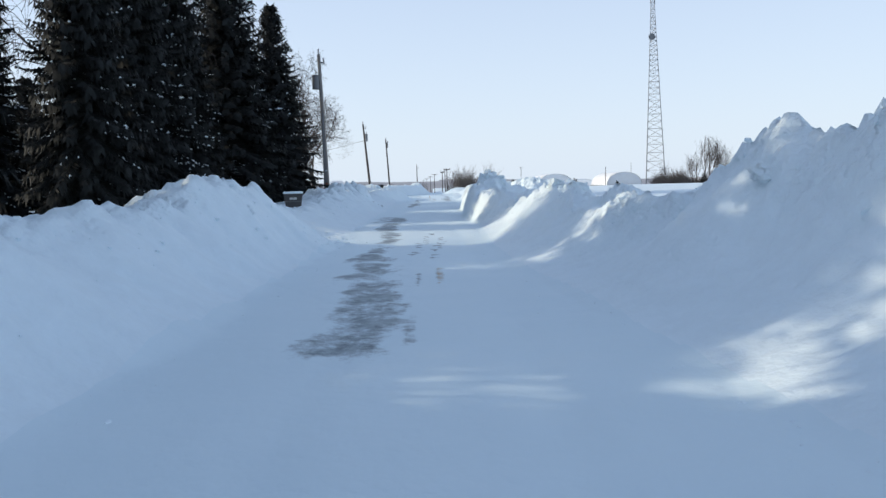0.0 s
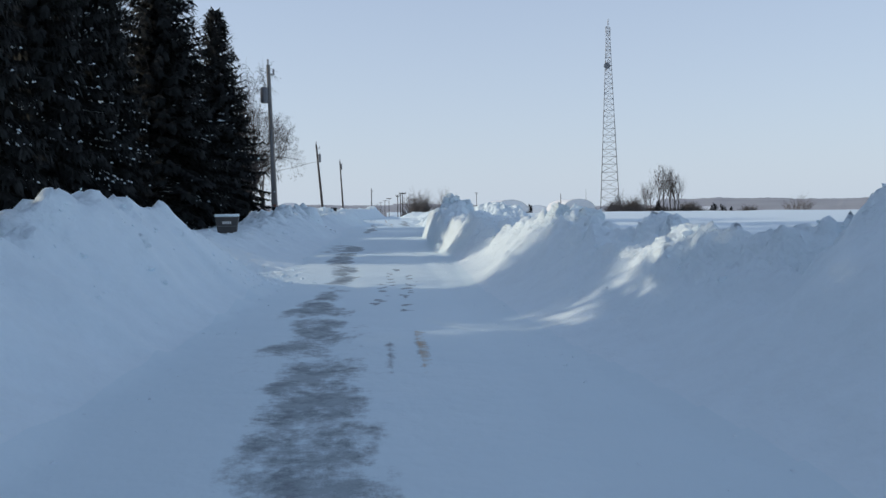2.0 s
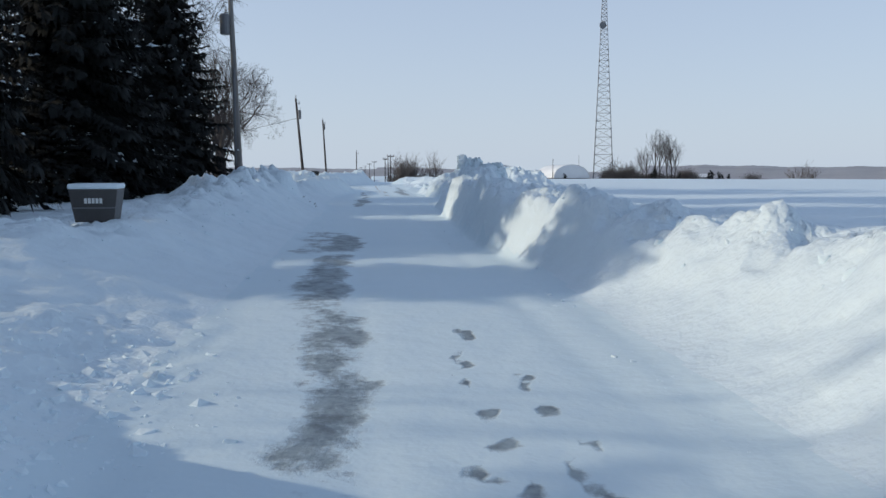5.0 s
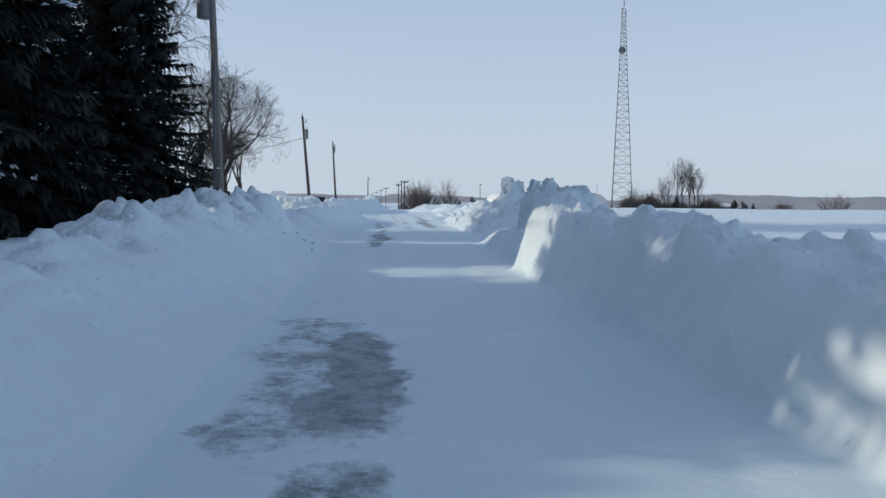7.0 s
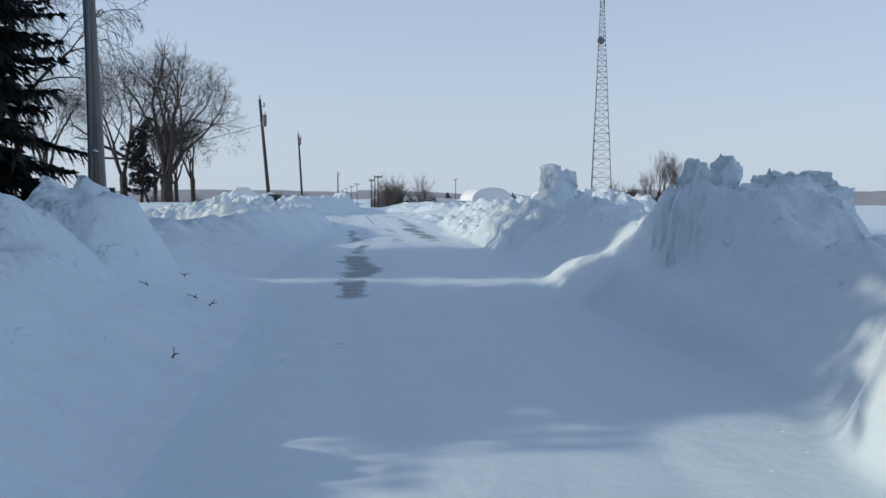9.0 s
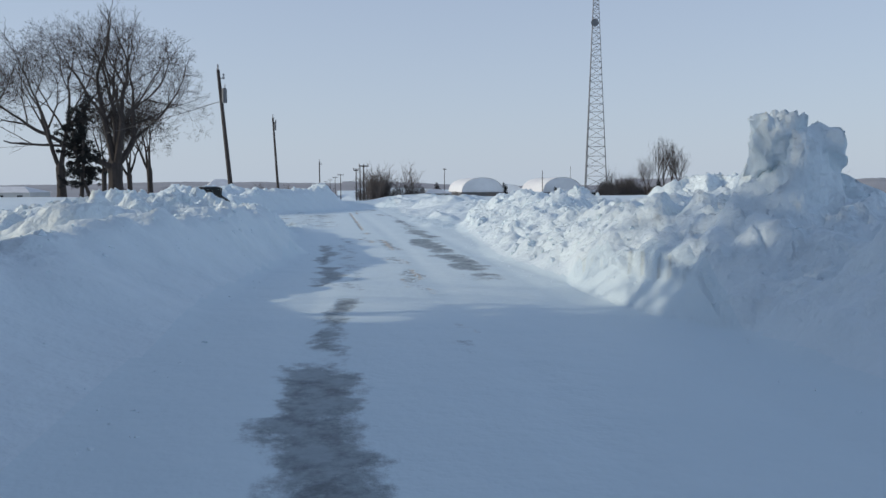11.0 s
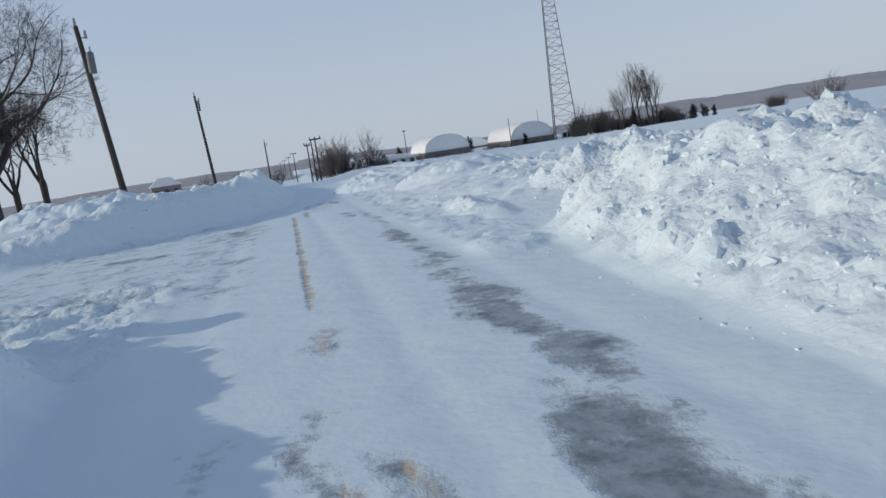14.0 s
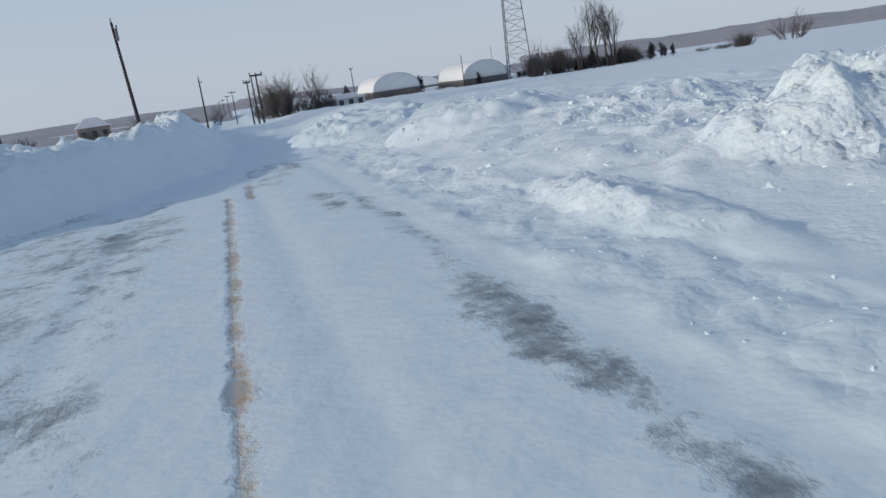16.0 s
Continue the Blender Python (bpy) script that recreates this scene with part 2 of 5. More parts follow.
def fbm(x, y, seed=0, octaves=4, gain=0.5):
    s, amp = 0.0, 1.0
    for o in range(octaves):
        s = s + amp * vnoise(x * 2 ** o + 17.3 * o, y * 2 ** o - 9.1 * o, seed + o)
        amp *= gain
    return s


def clods(x, y, cell, seed):
    """Rounded lumps of broken snow: for each place the height of the tallest lump over it."""
    x, y = x + 0.55 * cell * fbm(x * 1.6 / cell, y * 1.6 / cell, seed + 31, 2), y + 0.55 * cell * fbm(x * 1.6 / cell + 9, y * 1.6 / cell, seed + 33, 2)
    gx, gy = np.floor(x / cell).astype(np.int64), np.floor(y / cell).astype(np.int64)
    best = np.zeros_like(x)
    for dx in (-1, 0, 1):
        for dy in (-1, 0, 1):
            cx, cy = gx + dx, gy + dy
            px = (cx + hash2(cx, cy, seed)) * cell
            py = (cy + hash2(cx, cy, seed + 7)) * cell
            r = cell * (0.25 + 0.55 * hash2(cx, cy, seed + 13) ** 2)
            tilt = (hash2(cx, cy, seed + 19) - 0.5) * 1.2
            d = np.maximum(np.abs(x - px + (y - py) * 0.4 * tilt), np.abs(y - py)) * 0.6 + np.hypot(x - px, y - py) * 0.4
            h = np.clip(1.25 * (r - d), 0, 0.55 * r) * (1 + tilt * (x - px) / cell)
            best = np.maximum(best, h)
    return best


def smooth(a, b2, v):
    t = np.clip((v - a) / (b2 - a), 0, 1)
    return t * t * (3 - 2 * t)


def along(y, *pairs):
    """A value that runs along the road, through (y, value) pairs."""
    return np.interp(y, [p[0] for p in pairs], [p[1] for p in pairs])


def right_toe(y):
    return along(y, (-12, 1.9), (0, 1.7), (6, 1.25), (9, 0.98), (13.2, 0.92), (14.5, 1.0), (18, 1.1), (20, 1.2), (24, 0.95), (26, 1.0), (29, 1.1), (31.5, 1.15), (33, 1.2), (33.5, 1.5),
                 (34.8, 1.65), (36, 1.5), (38, 1.5), (40, 1.7), (41.3, 1.8), (41.8, 2.0), (43, 2.25), (48, 2.6), (51, 2.1), (54.3, 1.9), (57, 2.2), (62, 2.65), (65.2, 3.0), (66, 3.3), (67.5, 3.4), (70, 2.6), (72.5, 2.2), (75, 2.1), (82, 2.5), (100, 2.6), (140, 3.2))


def right_crest(y):
    return along(y, (-12, 1.4), (2, 1.6), (4.6, 1.82), (5.5, 1.78), (5.9, 1.35), (6.4, 1.02), (7.4, 0.84), (9, 0.78), (10.2, 0.80), (11.5, 0.95), (12.4, 1.02), (13, 1.14), (14.2, 1.1), (15, 0.86), (17, 0.80), (19, 0.85), (20.7, 0.90), (22, 0.86), (23.2, 0.94), (24.6, 1.0),
                 (27.5, 0.92), (30.5, 0.96), (32.5, 1.02), (33.2, 0.98), (33.7, 0.85), (35.4, 0.95), (36.0, 1.30), (37.3, 1.38), (38.2, 1.42), (39.2, 1.18), (40.6, 1.16), (41.4, 0.90), (42.2, 0.7), (44, 0.8), (46, 0.90), (47.5, 1.0), (48.5, 1.05),
                 (50, 0.98), (53.5, 0.90), (55.5, 0.72), (57, 0.72), (60, 0.84), (64.8, 0.88), (65.5, 0.72), (66.2, 0.15), (69.0, 0.12), (71.5, 0.36), (75, 0.40), (80, 0.5), (86, 0.55), (95, 0.5), (140, 0.4))


def right_width(y):
    return along(y, (-12, 2.8), (5.6, 2.4), (7.5, 1.65), (9.3, 1.5), (13, 1.45), (14.5, 1.5), (18, 1.3), (21, 0.75), (24, 0.6), (31, 0.5), (33, 0.5), (34, 0.9), (36, 1.2), (37.6, 1.2), (40.6, 1.75), (41.6, 1.7), (43, 1.4), (46, 1.5), (49, 2.0), (52, 2.1), (57, 2.1), (65.5, 1.7), (67, 3.0), (70, 4.0), (90, 3.0))


def right_steep(y):
    """0: a drift that slopes up; 1: a wall cut by the plough."""
    return along(y, (-12, 0.0), (11, 0.0), (13, 0.35), (15, 0.3), (19, 0.5), (22, 1.0), (33.5, 1.0), (35, 0.8), (41.5, 0.9), (44, 0.4), (48, 0.0))


def left_toe(y):
    return along(y, (-12, -2.8), (0, -2.5), (10, -2.3), (20, -2.3), (36, -2.1), (42, -2.4), (50, -2.2), (53.5, -1.7), (55.5, -1.5), (59.5, -1.75), (61.5, -1.85), (63.2, -2.6), (65, -4.5), (68, -6.0),
                 (72, -6.5), (74, -4.0), (76.7, -1.7), (81, 0.1), (90, 0.4), (140, -1.5))


def left_crest(y):
    return along(y, (-12, 1.2), (4, 1.02), (7.9, 1.0), (8.8, 1.32), (9.4, 1.42), (11, 1.26), (12.3, 1.26), (13.3, 1.05), (14.2, 0.78), (18, 0.74), (20, 0.64), (26, 0.70), (28.5, 0.80), (30.5, 0.98), (33, 0.98),
                 (34.5, 0.9), (36, 1.02), (38.5, 1.02), (40.5, 0.72), (46, 0.62), (50, 0.75), (53.5, 0.84), (56, 0.76), (60, 0.70), (62, 0.6), (64, 0.25), (69, 0.15), (73, 0.35), (75.5, 0.90),
                 (80, 1.03), (90, 1.10), (100, 0.9), (140, 0.6))


def left_width(y):
    return along(y, (-12, 1.8), (10, 1.6), (13.4, 1.7), (15, 3.3), (18, 3.2), (20, 2.0), (36, 2.2), (44, 2.6), (50, 1.6), (54, 0.8), (61, 0.7), (66, 2.0), (75, 1.6), (90, 1.6))


def terrain(x, y):
    """The land falls away gently ahead, more so over the fields, under the far wooded hills."""
    return -3.3 * smooth(88, 240, y) - 6.0 * smooth(270, 620, y) * smooth(60, 220, x)


def heap(x, y, cx, cy, rx, ry, tall, seed, power=0.85):
    if power < 0.8:                                   # a broken block: ragged sides
        x, y = x + 0.34 * fbm(x * 2.3, y * 2.3, seed + 5, 4, 0.65), y + 0.34 * fbm(x * 2.3 + 7, y * 2.3, seed + 6, 4, 0.65)
    d = ((x - cx) / rx) ** 2 + ((y - cy) / ry) ** 2
    top, wild = np.clip(1.2 - d, 0, 1) ** power, 1.0 if power > 0.8 else 0.35
    return tall * top * (1 + wild * 0.28 * fbm(x * 0.9, y * 0.9, seed, 5, 0.55) + wild * 0.10 * np.round(2.5 * fbm(x * 1.6, y * 1.6, seed + 3, 2))) * (d < 1.2)


def snow_height(x, y, want_rough=False):
    wob = 0.16 * fbm(y * 0.7, x * 0.5 + 3.1, 31, 3) + 0.12 * fbm(y * 2.0, x * 1.4 + 1.1, 32, 3) * smooth(20, 23, y) * (1 - smooth(33, 34, y))
    rt, lt = right_toe(y) + wob, left_toe(y) + 0.25 * fbm(y * 0.6, x * 0.5 + 7.7, 37, 3) + 0.16 * fbm(y * 2.2, x * 0.4, 39, 2)
    block = np.round(3.0 * fbm(x * 1.3 + 2, y * 1.3, 45, 2)) / 3.0
    jag = 0.20 * fbm(x * 0.7, y * 0.8 + 5, 41, 4, 0.55)
    rc = right_crest(y) * (1 + jag) + 0.16 * block * (y < 50)
    lc = left_crest(y) * (1 + 0.20 * fbm(x * 0.6, y * 0.8, 43, 4)) + 0.07 * block
    rw, lw = right_width(y), left_width(y)
    field_r = 0.34 + 0.16 * fbm(x * 0.11, y * 0.11, 51, 3)
    field_l = 0.40 + 0.22 * fbm(x * 0.13, y * 0.13, 53, 3)
    # right bank: a smooth curve up to a broken crest where the drift was cut, a heap of lumps farther on
    s = np.clip((x - rt) / rw, 0, 1)
    cut = smooth(43.0, 46.5, y)
    steep = right_steep(y)
    bench = along(y, (33.5, 0.0), (35.5, 1.0), (41.4, 1.0), (43, 0.0))      # a low shelf below the wall
    low = 0.28 * smooth(0, 0.32, s) + 0.17 * s + 0.55 * smooth(0.52, 1.0, s)
    face = (1 - cut) * (1 - bench) * ((1 - steep) * (0.30 * s + 0.70 * s ** 2.2) + steep * (0.10 * s + 0.90 * smooth(0.12, 0.95, s))) + (1 - cut) * bench * low + cut * (0.62 * s + 0.38 * smooth(0, 1, s))
    over = np.clip((x - rt - rw - 0.45 * (1 - cut)) / (0.7 + 2.3 * cut + 1.2 * (1 - cut) * smooth(0, 8, 8 - y)), 0, 1)
    zr = rc * face * (1 - smooth(0, 1, over)) + np.maximum(field_r, 0) * smooth(0, 1, over)
    zr = np.where(x > rt, zr, 0.0)
    # left bank
    s2 = np.clip((lt - x) / lw, 0, 1)
    over2 = np.clip((lt - lw - x) / 2.4, 0, 1)
    zl = lc * (0.25 * s2 + 0.75 * smooth(0, 1, s2)) * (1 - smooth(0, 1, over2)) + field_l * smooth(0, 1, over2)
    drive = smooth(63.0, 65.0, y) * (1 - smooth(71.5, 74.0, y))
    zl = zl * (1 - 0.88 * drive * smooth(-40, -34, x))
    zl = np.where(x < lt, zl, 0.0)
    z = zr + zl
    for h in ((-4.7, 37.0, 1.3, 1.6, 0.98, 57), (-4.15, 38.4, 1.0, 1.3, 1.16, 60), (-5.2, 32.2, 1.2, 1.5, 0.95, 58), (-8.2, 89.0, 4.2, 4.0, 1.10, 59), (4.2, 49.4, 1.9, 3.4, 1.0, 81), (4.0, 48.3, 0.52, 0.5, 1.66, 82, 0.35), (2.75, 37.75, 0.40, 0.7, 1.50, 91, 0.3), (3.15, 37.4, 0.5, 0.7, 1.44, 92, 0.3), (3.42, 37.0, 0.38, 0.6, 1.44, 94, 0.3),
              (6.7, 70.5, 2.0, 1.6, 0.74, 83), (6.2, 67.0, 1.4, 1.5, 0.72, 95), (-4.7, 61.9, 1.3, 1.0, 0.80, 96), (7.0, 76.0, 2.2, 2.4, 0.50, 84), (5.4, 64.0, 1.5, 1.7, 0.80, 93), (5.4, 79.0, 2.2, 2.6, 0.62, 97), (-4.6, 53.0, 1.4, 2.0, 0.90, 85), (-5.6, 58.9, 3.3, 2.7, 0.82, 98), (4.8, 4.0, 1.0, 1.0, 1.85, 86), (3.3, 10.2, 0.5, 0.5, 1.08, 99, 0.5), (3.1, 14.2, 0.7, 0.8, 1.15, 87),
              (6.2, 62.5, 2.0, 2.0, 0.45, 88), (8.2, 57.0, 2.4, 3.4, 1.15, 89), (4.2, 86.0, 2.4, 4.0, 0.55, 90), (3.35, 69.9, 0.5, 2.2, 0.13, 80), (4.3, 65.2, 0.9, 0.9, 0.62, 78), (6.9, 64.8, 1.6, 2.2, 0.95, 79)):
        z = np.maximum(z, heap(x, y, *h))
    # broken snow on the banks
    rough_r = smooth(0.08 - 0.05 * cut, 0.45 - 0.27 * cut, z) * (cut + (1 - cut) * (0.22 + 0.78 * smooth(0.65, 1.0, s))) * (x > rt) * (x < rt + rw + 5.5) * (0.80 - 0.12 * smooth(46, 51, y) + 0.6 * (1 - smooth(6, 10, y))) * (1 - smooth(110, 150, y))
    rough_l = smooth(0.08, 0.4, z) * (0.30 + 0.70 * smooth(0.70, 1.0, s2)) * (x < lt) * (x > lt - lw - 3.5) * (0.62 + 0.28 * smooth(0.6, 1.1, z) + 0.45 * smooth(54, 57, y) * smooth(0.9, 1.5, lt - x) * (1 - smooth(66, 70, y)))
    verge = 0.22 * smooth(1.9, 2.2, x) * (1 - smooth(2.9, 3.3, x)) * smooth(62, 65, y) * (1 - smooth(84, 92, y))
    spill = 0.75 * smooth(-4.8, -3.8, x) * (1 - smooth(-1.9, -1.3, x)) * smooth(61.0, 62.0, y) * (1 - smooth(66.0, 68.2, y))
    rough = np.clip(rough_r * (1 - 0.70 * smooth(68, 74, y)) + rough_l + verge + spill, 0, 1.4)
    ridge = (0.5 - np.abs(fbm(x * 1.3, y * 1.3, 91, 2))) + 0.55 * (0.5 - np.abs(fbm(x * 3.1, y * 3.1, 92, 2)))
    crown = smooth(0.72, 1.15, z) * (1 - smooth(49.5, 51, y) * (x > 0))
    soft = (1 - smooth(47, 51, y)) * smooth(0.25, 0.6, z)
    heaped = smooth(44, 47, y) * (x > 0)
    lumps = (0.10 + 0.35 * heaped) * clods(x, y, 1.2, 61) + (0.32 + 0.38 * heaped) * clods(x + 3.3, y + 1.7, 0.55, 67) + (0.55 + 0.25 * heaped) * clods(x + 1.3, y + 5.7, 0.27, 69)
    z = z + rough * (lumps * (1 + 0.45 * crown) + 0.17 * (ridge - 0.6) + 0.13 * fbm(x * 2.0, y * 2.0, 71, 4, 0.6) + soft * ((0.20 + 0.08 * (x < 0)) * fbm(x * 1.4, y * 1.4, 74, 3, 0.6) + 0.22 * clods(x + 0.8, y + 2.9, 0.42, 76)))
    rubble = smooth(54, 57, y) * (1 - smooth(63.5, 66, y)) * smooth(0.7, 1.3, lt - x) * (1 - smooth(6.5, 9, lt - x)) + 0.50 * smooth(4.6, 5.4, x) * (1 - smooth(11, 12, x)) * smooth(63, 66, y) * (1 - smooth(75, 79, y))
    rubble = rubble + 0.55 * smooth(29, 31, y) * (1 - smooth(41, 43, y)) * smooth(1.1, 1.9, lt - x) * (1 - smooth(4.5, 6, lt - x)) + 0.55 * np.exp(-((x + 3.0) / 0.8) ** 2 - ((y - 15.8) / 1.6) ** 2)
    z = z + rubble * (0.62 * clods(x + 2.1, y + 0.7, 0.55, 62) + 0.75 * clods(x + 4.4, y + 3.1, 0.33, 64))
    near = (np.abs(x) < 40) & (y < 200)
    z = z + np.where(near, 0.05 * fbm(x * 0.8, y * 0.8, 73, 3) * smooth(0.05, 0.3, z) + 0.012 * fbm(x * 1.7, y * 2.6, 79, 3), 0.0)
    for track in (-1.15, 0.45, 1.7):                  # faint wheel tracks packed into the blown snow
        z = z - np.where(near, 0.016 * np.exp(-((x - track - 0.12 * np.sin(y * 0.13)) / 0.16) ** 2), 0.0)
    return (z + terrain(x, y), rough + rubble + 1.0 * verge) if want_rough else z + terrain(x, y)


def bare_mask(x, y):
    """Where the wind has scoured the asphalt: patches along the wheel tracks and round the centre line."""
    xw, yw = x + 0.26 * fbm(x * 1.1, y * 1.1, 95, 4, 0.6), y + 0.9 * fbm(x * 0.8 + 5, y * 0.8, 97, 3)

    def strip(x0, x1, y0, y1, k, soft=0.28):
        line = x1 - x0 < 0.2
        a, w = (x, 0.10) if line else (xw, soft)
        return k * smooth(x0 - w, x0 + w, a) * (1 - smooth(x1 - w, x1 + w, a)) * smooth(y0 - 0.8, y0 + 0.8, yw) * (1 - smooth(y1 - 0.8, y1 + 0.8, yw))
    m = np.zeros_like(x)
    for s in ((-1.45, -0.55, 2.0, 7.0, 0.80), (-0.56, -0.40, 2.4, 3.8, 0.9), (-0.22, -0.06, 6.2, 9.0, 0.86), (-0.52, -0.36, 6.2, 7.8, 0.86), (-1.8, -0.4, 5.8, 9.6, 0.48), (-1.6, -0.8, 6.4, 9.4, 0.80), (-1.75, -0.95, 9.0, 11.4, 0.84), (-2.0, -1.55, 9.7, 10.4, 0.80), (-1.65, -1.1, 10.3, 12.9, 0.82), (-1.15, -0.75, 9.0, 9.9, 0.80),
              (-1.55, -0.95, 12.9, 18.2, 0.84), (-1.85, -1.1, 17.9, 22.5, 0.88), (-2.3, -1.25, 22.0, 27.6, 0.66), (-1.75, -1.0, 22.4, 26.2, 0.98), (-0.85, -0.5, 25.9, 26.4, 0.72),
              (-1.48, -1.26, 36.0, 37.0, 1.05), (-1.16, -0.85, 36.1, 36.9, 1.05), (-1.45, -0.9, 39.3, 41.5, 1.0), (-1.4, -0.7, 41.5, 46.4, 0.96), (-1.05, -0.65, 46.2, 50.0, 0.90), (-0.85, -0.4, 50.0, 60.0, 0.66),
              (0.0, 0.4, 45.8, 48.8, 0.58), (-0.1, 0.4, 49.3, 52.0, 0.62), (-1.20, -0.80, 50.6, 53.4, 1.08), (-1.18, -0.85, 53.4, 58.4, 1.0), (-0.22, 0.05, 57.8, 60.4, 0.95), (0.05, 0.5, 55.8, 59.2, 0.93),
              (-0.02, 0.32, 52.9, 55.2, 1.0), (0.02, 0.38, 50.8, 52.8, 1.0), (0.85, 1.5, 50.6, 52.2, 0.82), (0.9, 1.55, 52.0, 55.3, 0.92), (0.9, 1.6, 55.0, 59.8, 0.92), (1.15, 1.75, 59.5, 62.8, 0.88), (1.2, 1.75, 61.0, 66.8, 0.70),
              (-0.15, 0.18, 60.6, 62.2, 0.92), (1.2, 1.7, 62.3, 64.4, 0.76), (1.3, 1.85, 66.3, 69.3, 0.86), (1.4, 1.8, 69.0, 71.4, 0.72), (1.35, 1.75, 71.4, 74.4, 0.80), (0.95, 1.5, 72.7, 74.6, 0.72),
              (-0.10, 0.08, 62.5, 76.0, 0.84), (0.22, 0.40, 74.6, 78.0, 0.84), (0.15, 1.3, 75.7, 81.0, 0.58), (0.95, 1.6, 78.8, 80.5, 0.76), (-1.5, -0.65, 67.4, 68.4, 0.86), (-1.6, -0.6, 70.7, 71.6, 0.86),
              (-1.5, -0.75, 72.6, 74.6, 0.78), (-1.5, -0.8, 64.6, 65.6, 0.78), (-3.7, -2.2, 70.4, 71.8, 0.82), (-4.1, -2.9, 69.8, 70.8, 0.80), (-2.2, -0.45, 71.4, 74.7, 0.62), (0.18, 0.54, 66.4, 67.0, 0.76), (-5.5, -0.6, 64.0, 77.0, 0.56)):
        m = np.maximum(m, strip(*s))
    xs, ys = x + 0.16 * fbm(x * 4.0, y * 4.0, 101, 3), y + 0.26 * fbm(x * 4.0 + 9, y * 4.0, 103, 3)
    for k in range(15):                               # two files of scuffs trodden through to the asphalt
        for x0, x1, y0, step in ((-0.54, -0.24, 10.6, 0.42), (-0.22, 0.06, 10.3, 0.33)):
            u = k / 14
            cy = y0 + k * step + 0.2 * math.sin(k * 5.1 + x0 * 9)
            m = np.maximum(m, (1.18 - 0.12 * u + 0.15 * math.sin(k * 3.7 + x0)) * np.exp(-((xs - x0 - (x1 - x0) * u - 0.06 * math.sin(k * 2.4)) / 0.08) ** 2 - ((ys - cy) / 0.16) ** 2))
    return m


def axis(lo, hi, step, far_lo, far_hi, grow):
    c = list(np.arange(lo, hi + step * 0.5, step))
    d = step
    while c[-1] < far_hi:
        d *= grow
        c.append(c[-1] + d)
    d = step
    while c[0] > far_lo:
        d *= grow
        c.insert(0, c[0] - d)
    return np.array(c)


def build_ground():
    xs = np.concatenate([axis(-11.5, 0.9, 0.07, -2600, 0.85, 1.10), np.arange(0.95, 3.2, 0.04), axis(3.2, 11.5, 0.07, 3.3, 2600, 1.10)])
    ys = axis(-9.0, 93.0, 0.088, -900, 3200, 1.09)
    X, Y = np.meshgrid(xs, ys)
    Z, broken = snow_height(X, Y, True)
    broken = broken.reshape(-1)
    nx, ny = len(xs), len(ys)
    cx, cy = (X[:-1, :-1] + X[1:, 1:]) / 2, (Y[:-1, :-1] + Y[1:, 1:]) / 2
    drive_l = (cy > 63) & (cy < 75) & (cx > -12)
    on_road = ((cx > left_toe(cy) - 0.15) & (cx < right_toe(cy) + 0.15) & (cy < 170)) | (drive_l & (cx < right_toe(cy)) & (Z[:-1, :-1] < 0.14))
    on_left = ~on_road & (cx < left_toe(cy)) & (cx > left_toe(cy) - left_width(cy) - 2.6) & (cy < 120)
    on_right = ~on_road & (cx > right_toe(cy)) & (cx < right_toe(cy) + right_width(cy) + 3.0) & (cy < 120)
    rest = ~(on_road | on_left | on_right)
    idx = np.arange(nx * ny).reshape(ny, nx)
    quads = np.stack([idx[:-1, :-1], idx[:-1, 1:], idx[1:, 1:], idx[1:, :-1]], -1)
    co = np.stack([X, Y, Z], -1).reshape(-1, 3)
    for name, mask, mat, label, cat in (("ground", rest, SNOW, "wide open field under smooth wind-blown snow", "ground"), ("road", on_road, ROAD, "ploughed asphalt road under blown snow with bare patches", "road"),
                                        ("snow_bank_left", on_left, SNOW, "steep ploughed snow bank along the road", "snow bank"),
                                        ("snow_bank_right", on_right, SNOW, "high rough ploughed snow bank along the road", "snow bank")):
        q = quads[mask]
        used, inv = np.unique(q.ravel(), return_inverse=True)
        me = bpy.data.meshes.new(name)
        me.vertices.add(len(used))
        me.vertices.foreach_set("co", co[used].ravel().astype(np.float32))
        me.loops.add(len(q) * 4)
        me.loops.foreach_set("vertex_index", inv.astype(np.int32))
        me.polygons.add(len(q))
        me.polygons.foreach_set("loop_start", np.arange(0, len(q) * 4, 4, dtype=np.int32))
        me.polygons.foreach_set("use_smooth", np.ones(len(q), dtype=bool))
        me.update(calc_edges=True)
        me.materials.append(mat)
        a = me.attributes.new("broken", "FLOAT", "POINT")
        a.data.foreach_set("value", np.clip((broken[used] - 0.22) * 1.3, 0, 1).astype(np.float32))
        if name == "road":
            p = co[used]
            a = me.attributes.new("bare", "FLOAT", "POINT")
            a.data.foreach_set("value", bare_mask(p[:, 0], p[:, 1]).astype(np.float32))
            a = me.attributes.new("ice", "FLOAT", "POINT")
            a.data.foreach_set("value", (0.95 * smooth(-0.15, 0.0, p[:, 0]) * (1 - smooth(0.5, 0.7, p[:, 0])) * smooth(49.5, 50.5, p[:, 1]) * (1 - smooth(56, 58, p[:, 1]))).astype(np.float32))
            a = me.attributes.new("line", "FLOAT", "POINT")
            a.data.foreach_set("value", np.where(((np.abs(p[:, 0] + 0.14 * (p[:, 1] < 12)) < 0.075) & ((p[:, 1] < 9.5) | (p[:, 1] > 20))) | ((np.abs(p[:, 0] - 0.30) < 0.07) & ((p[:, 1] > 74) | (p[:, 1] < 60))), 1.0, 0.0).astype(np.float32))
        ob = new(name, me)
        tagged(ob, label, cat, kind="structure")


build_ground()


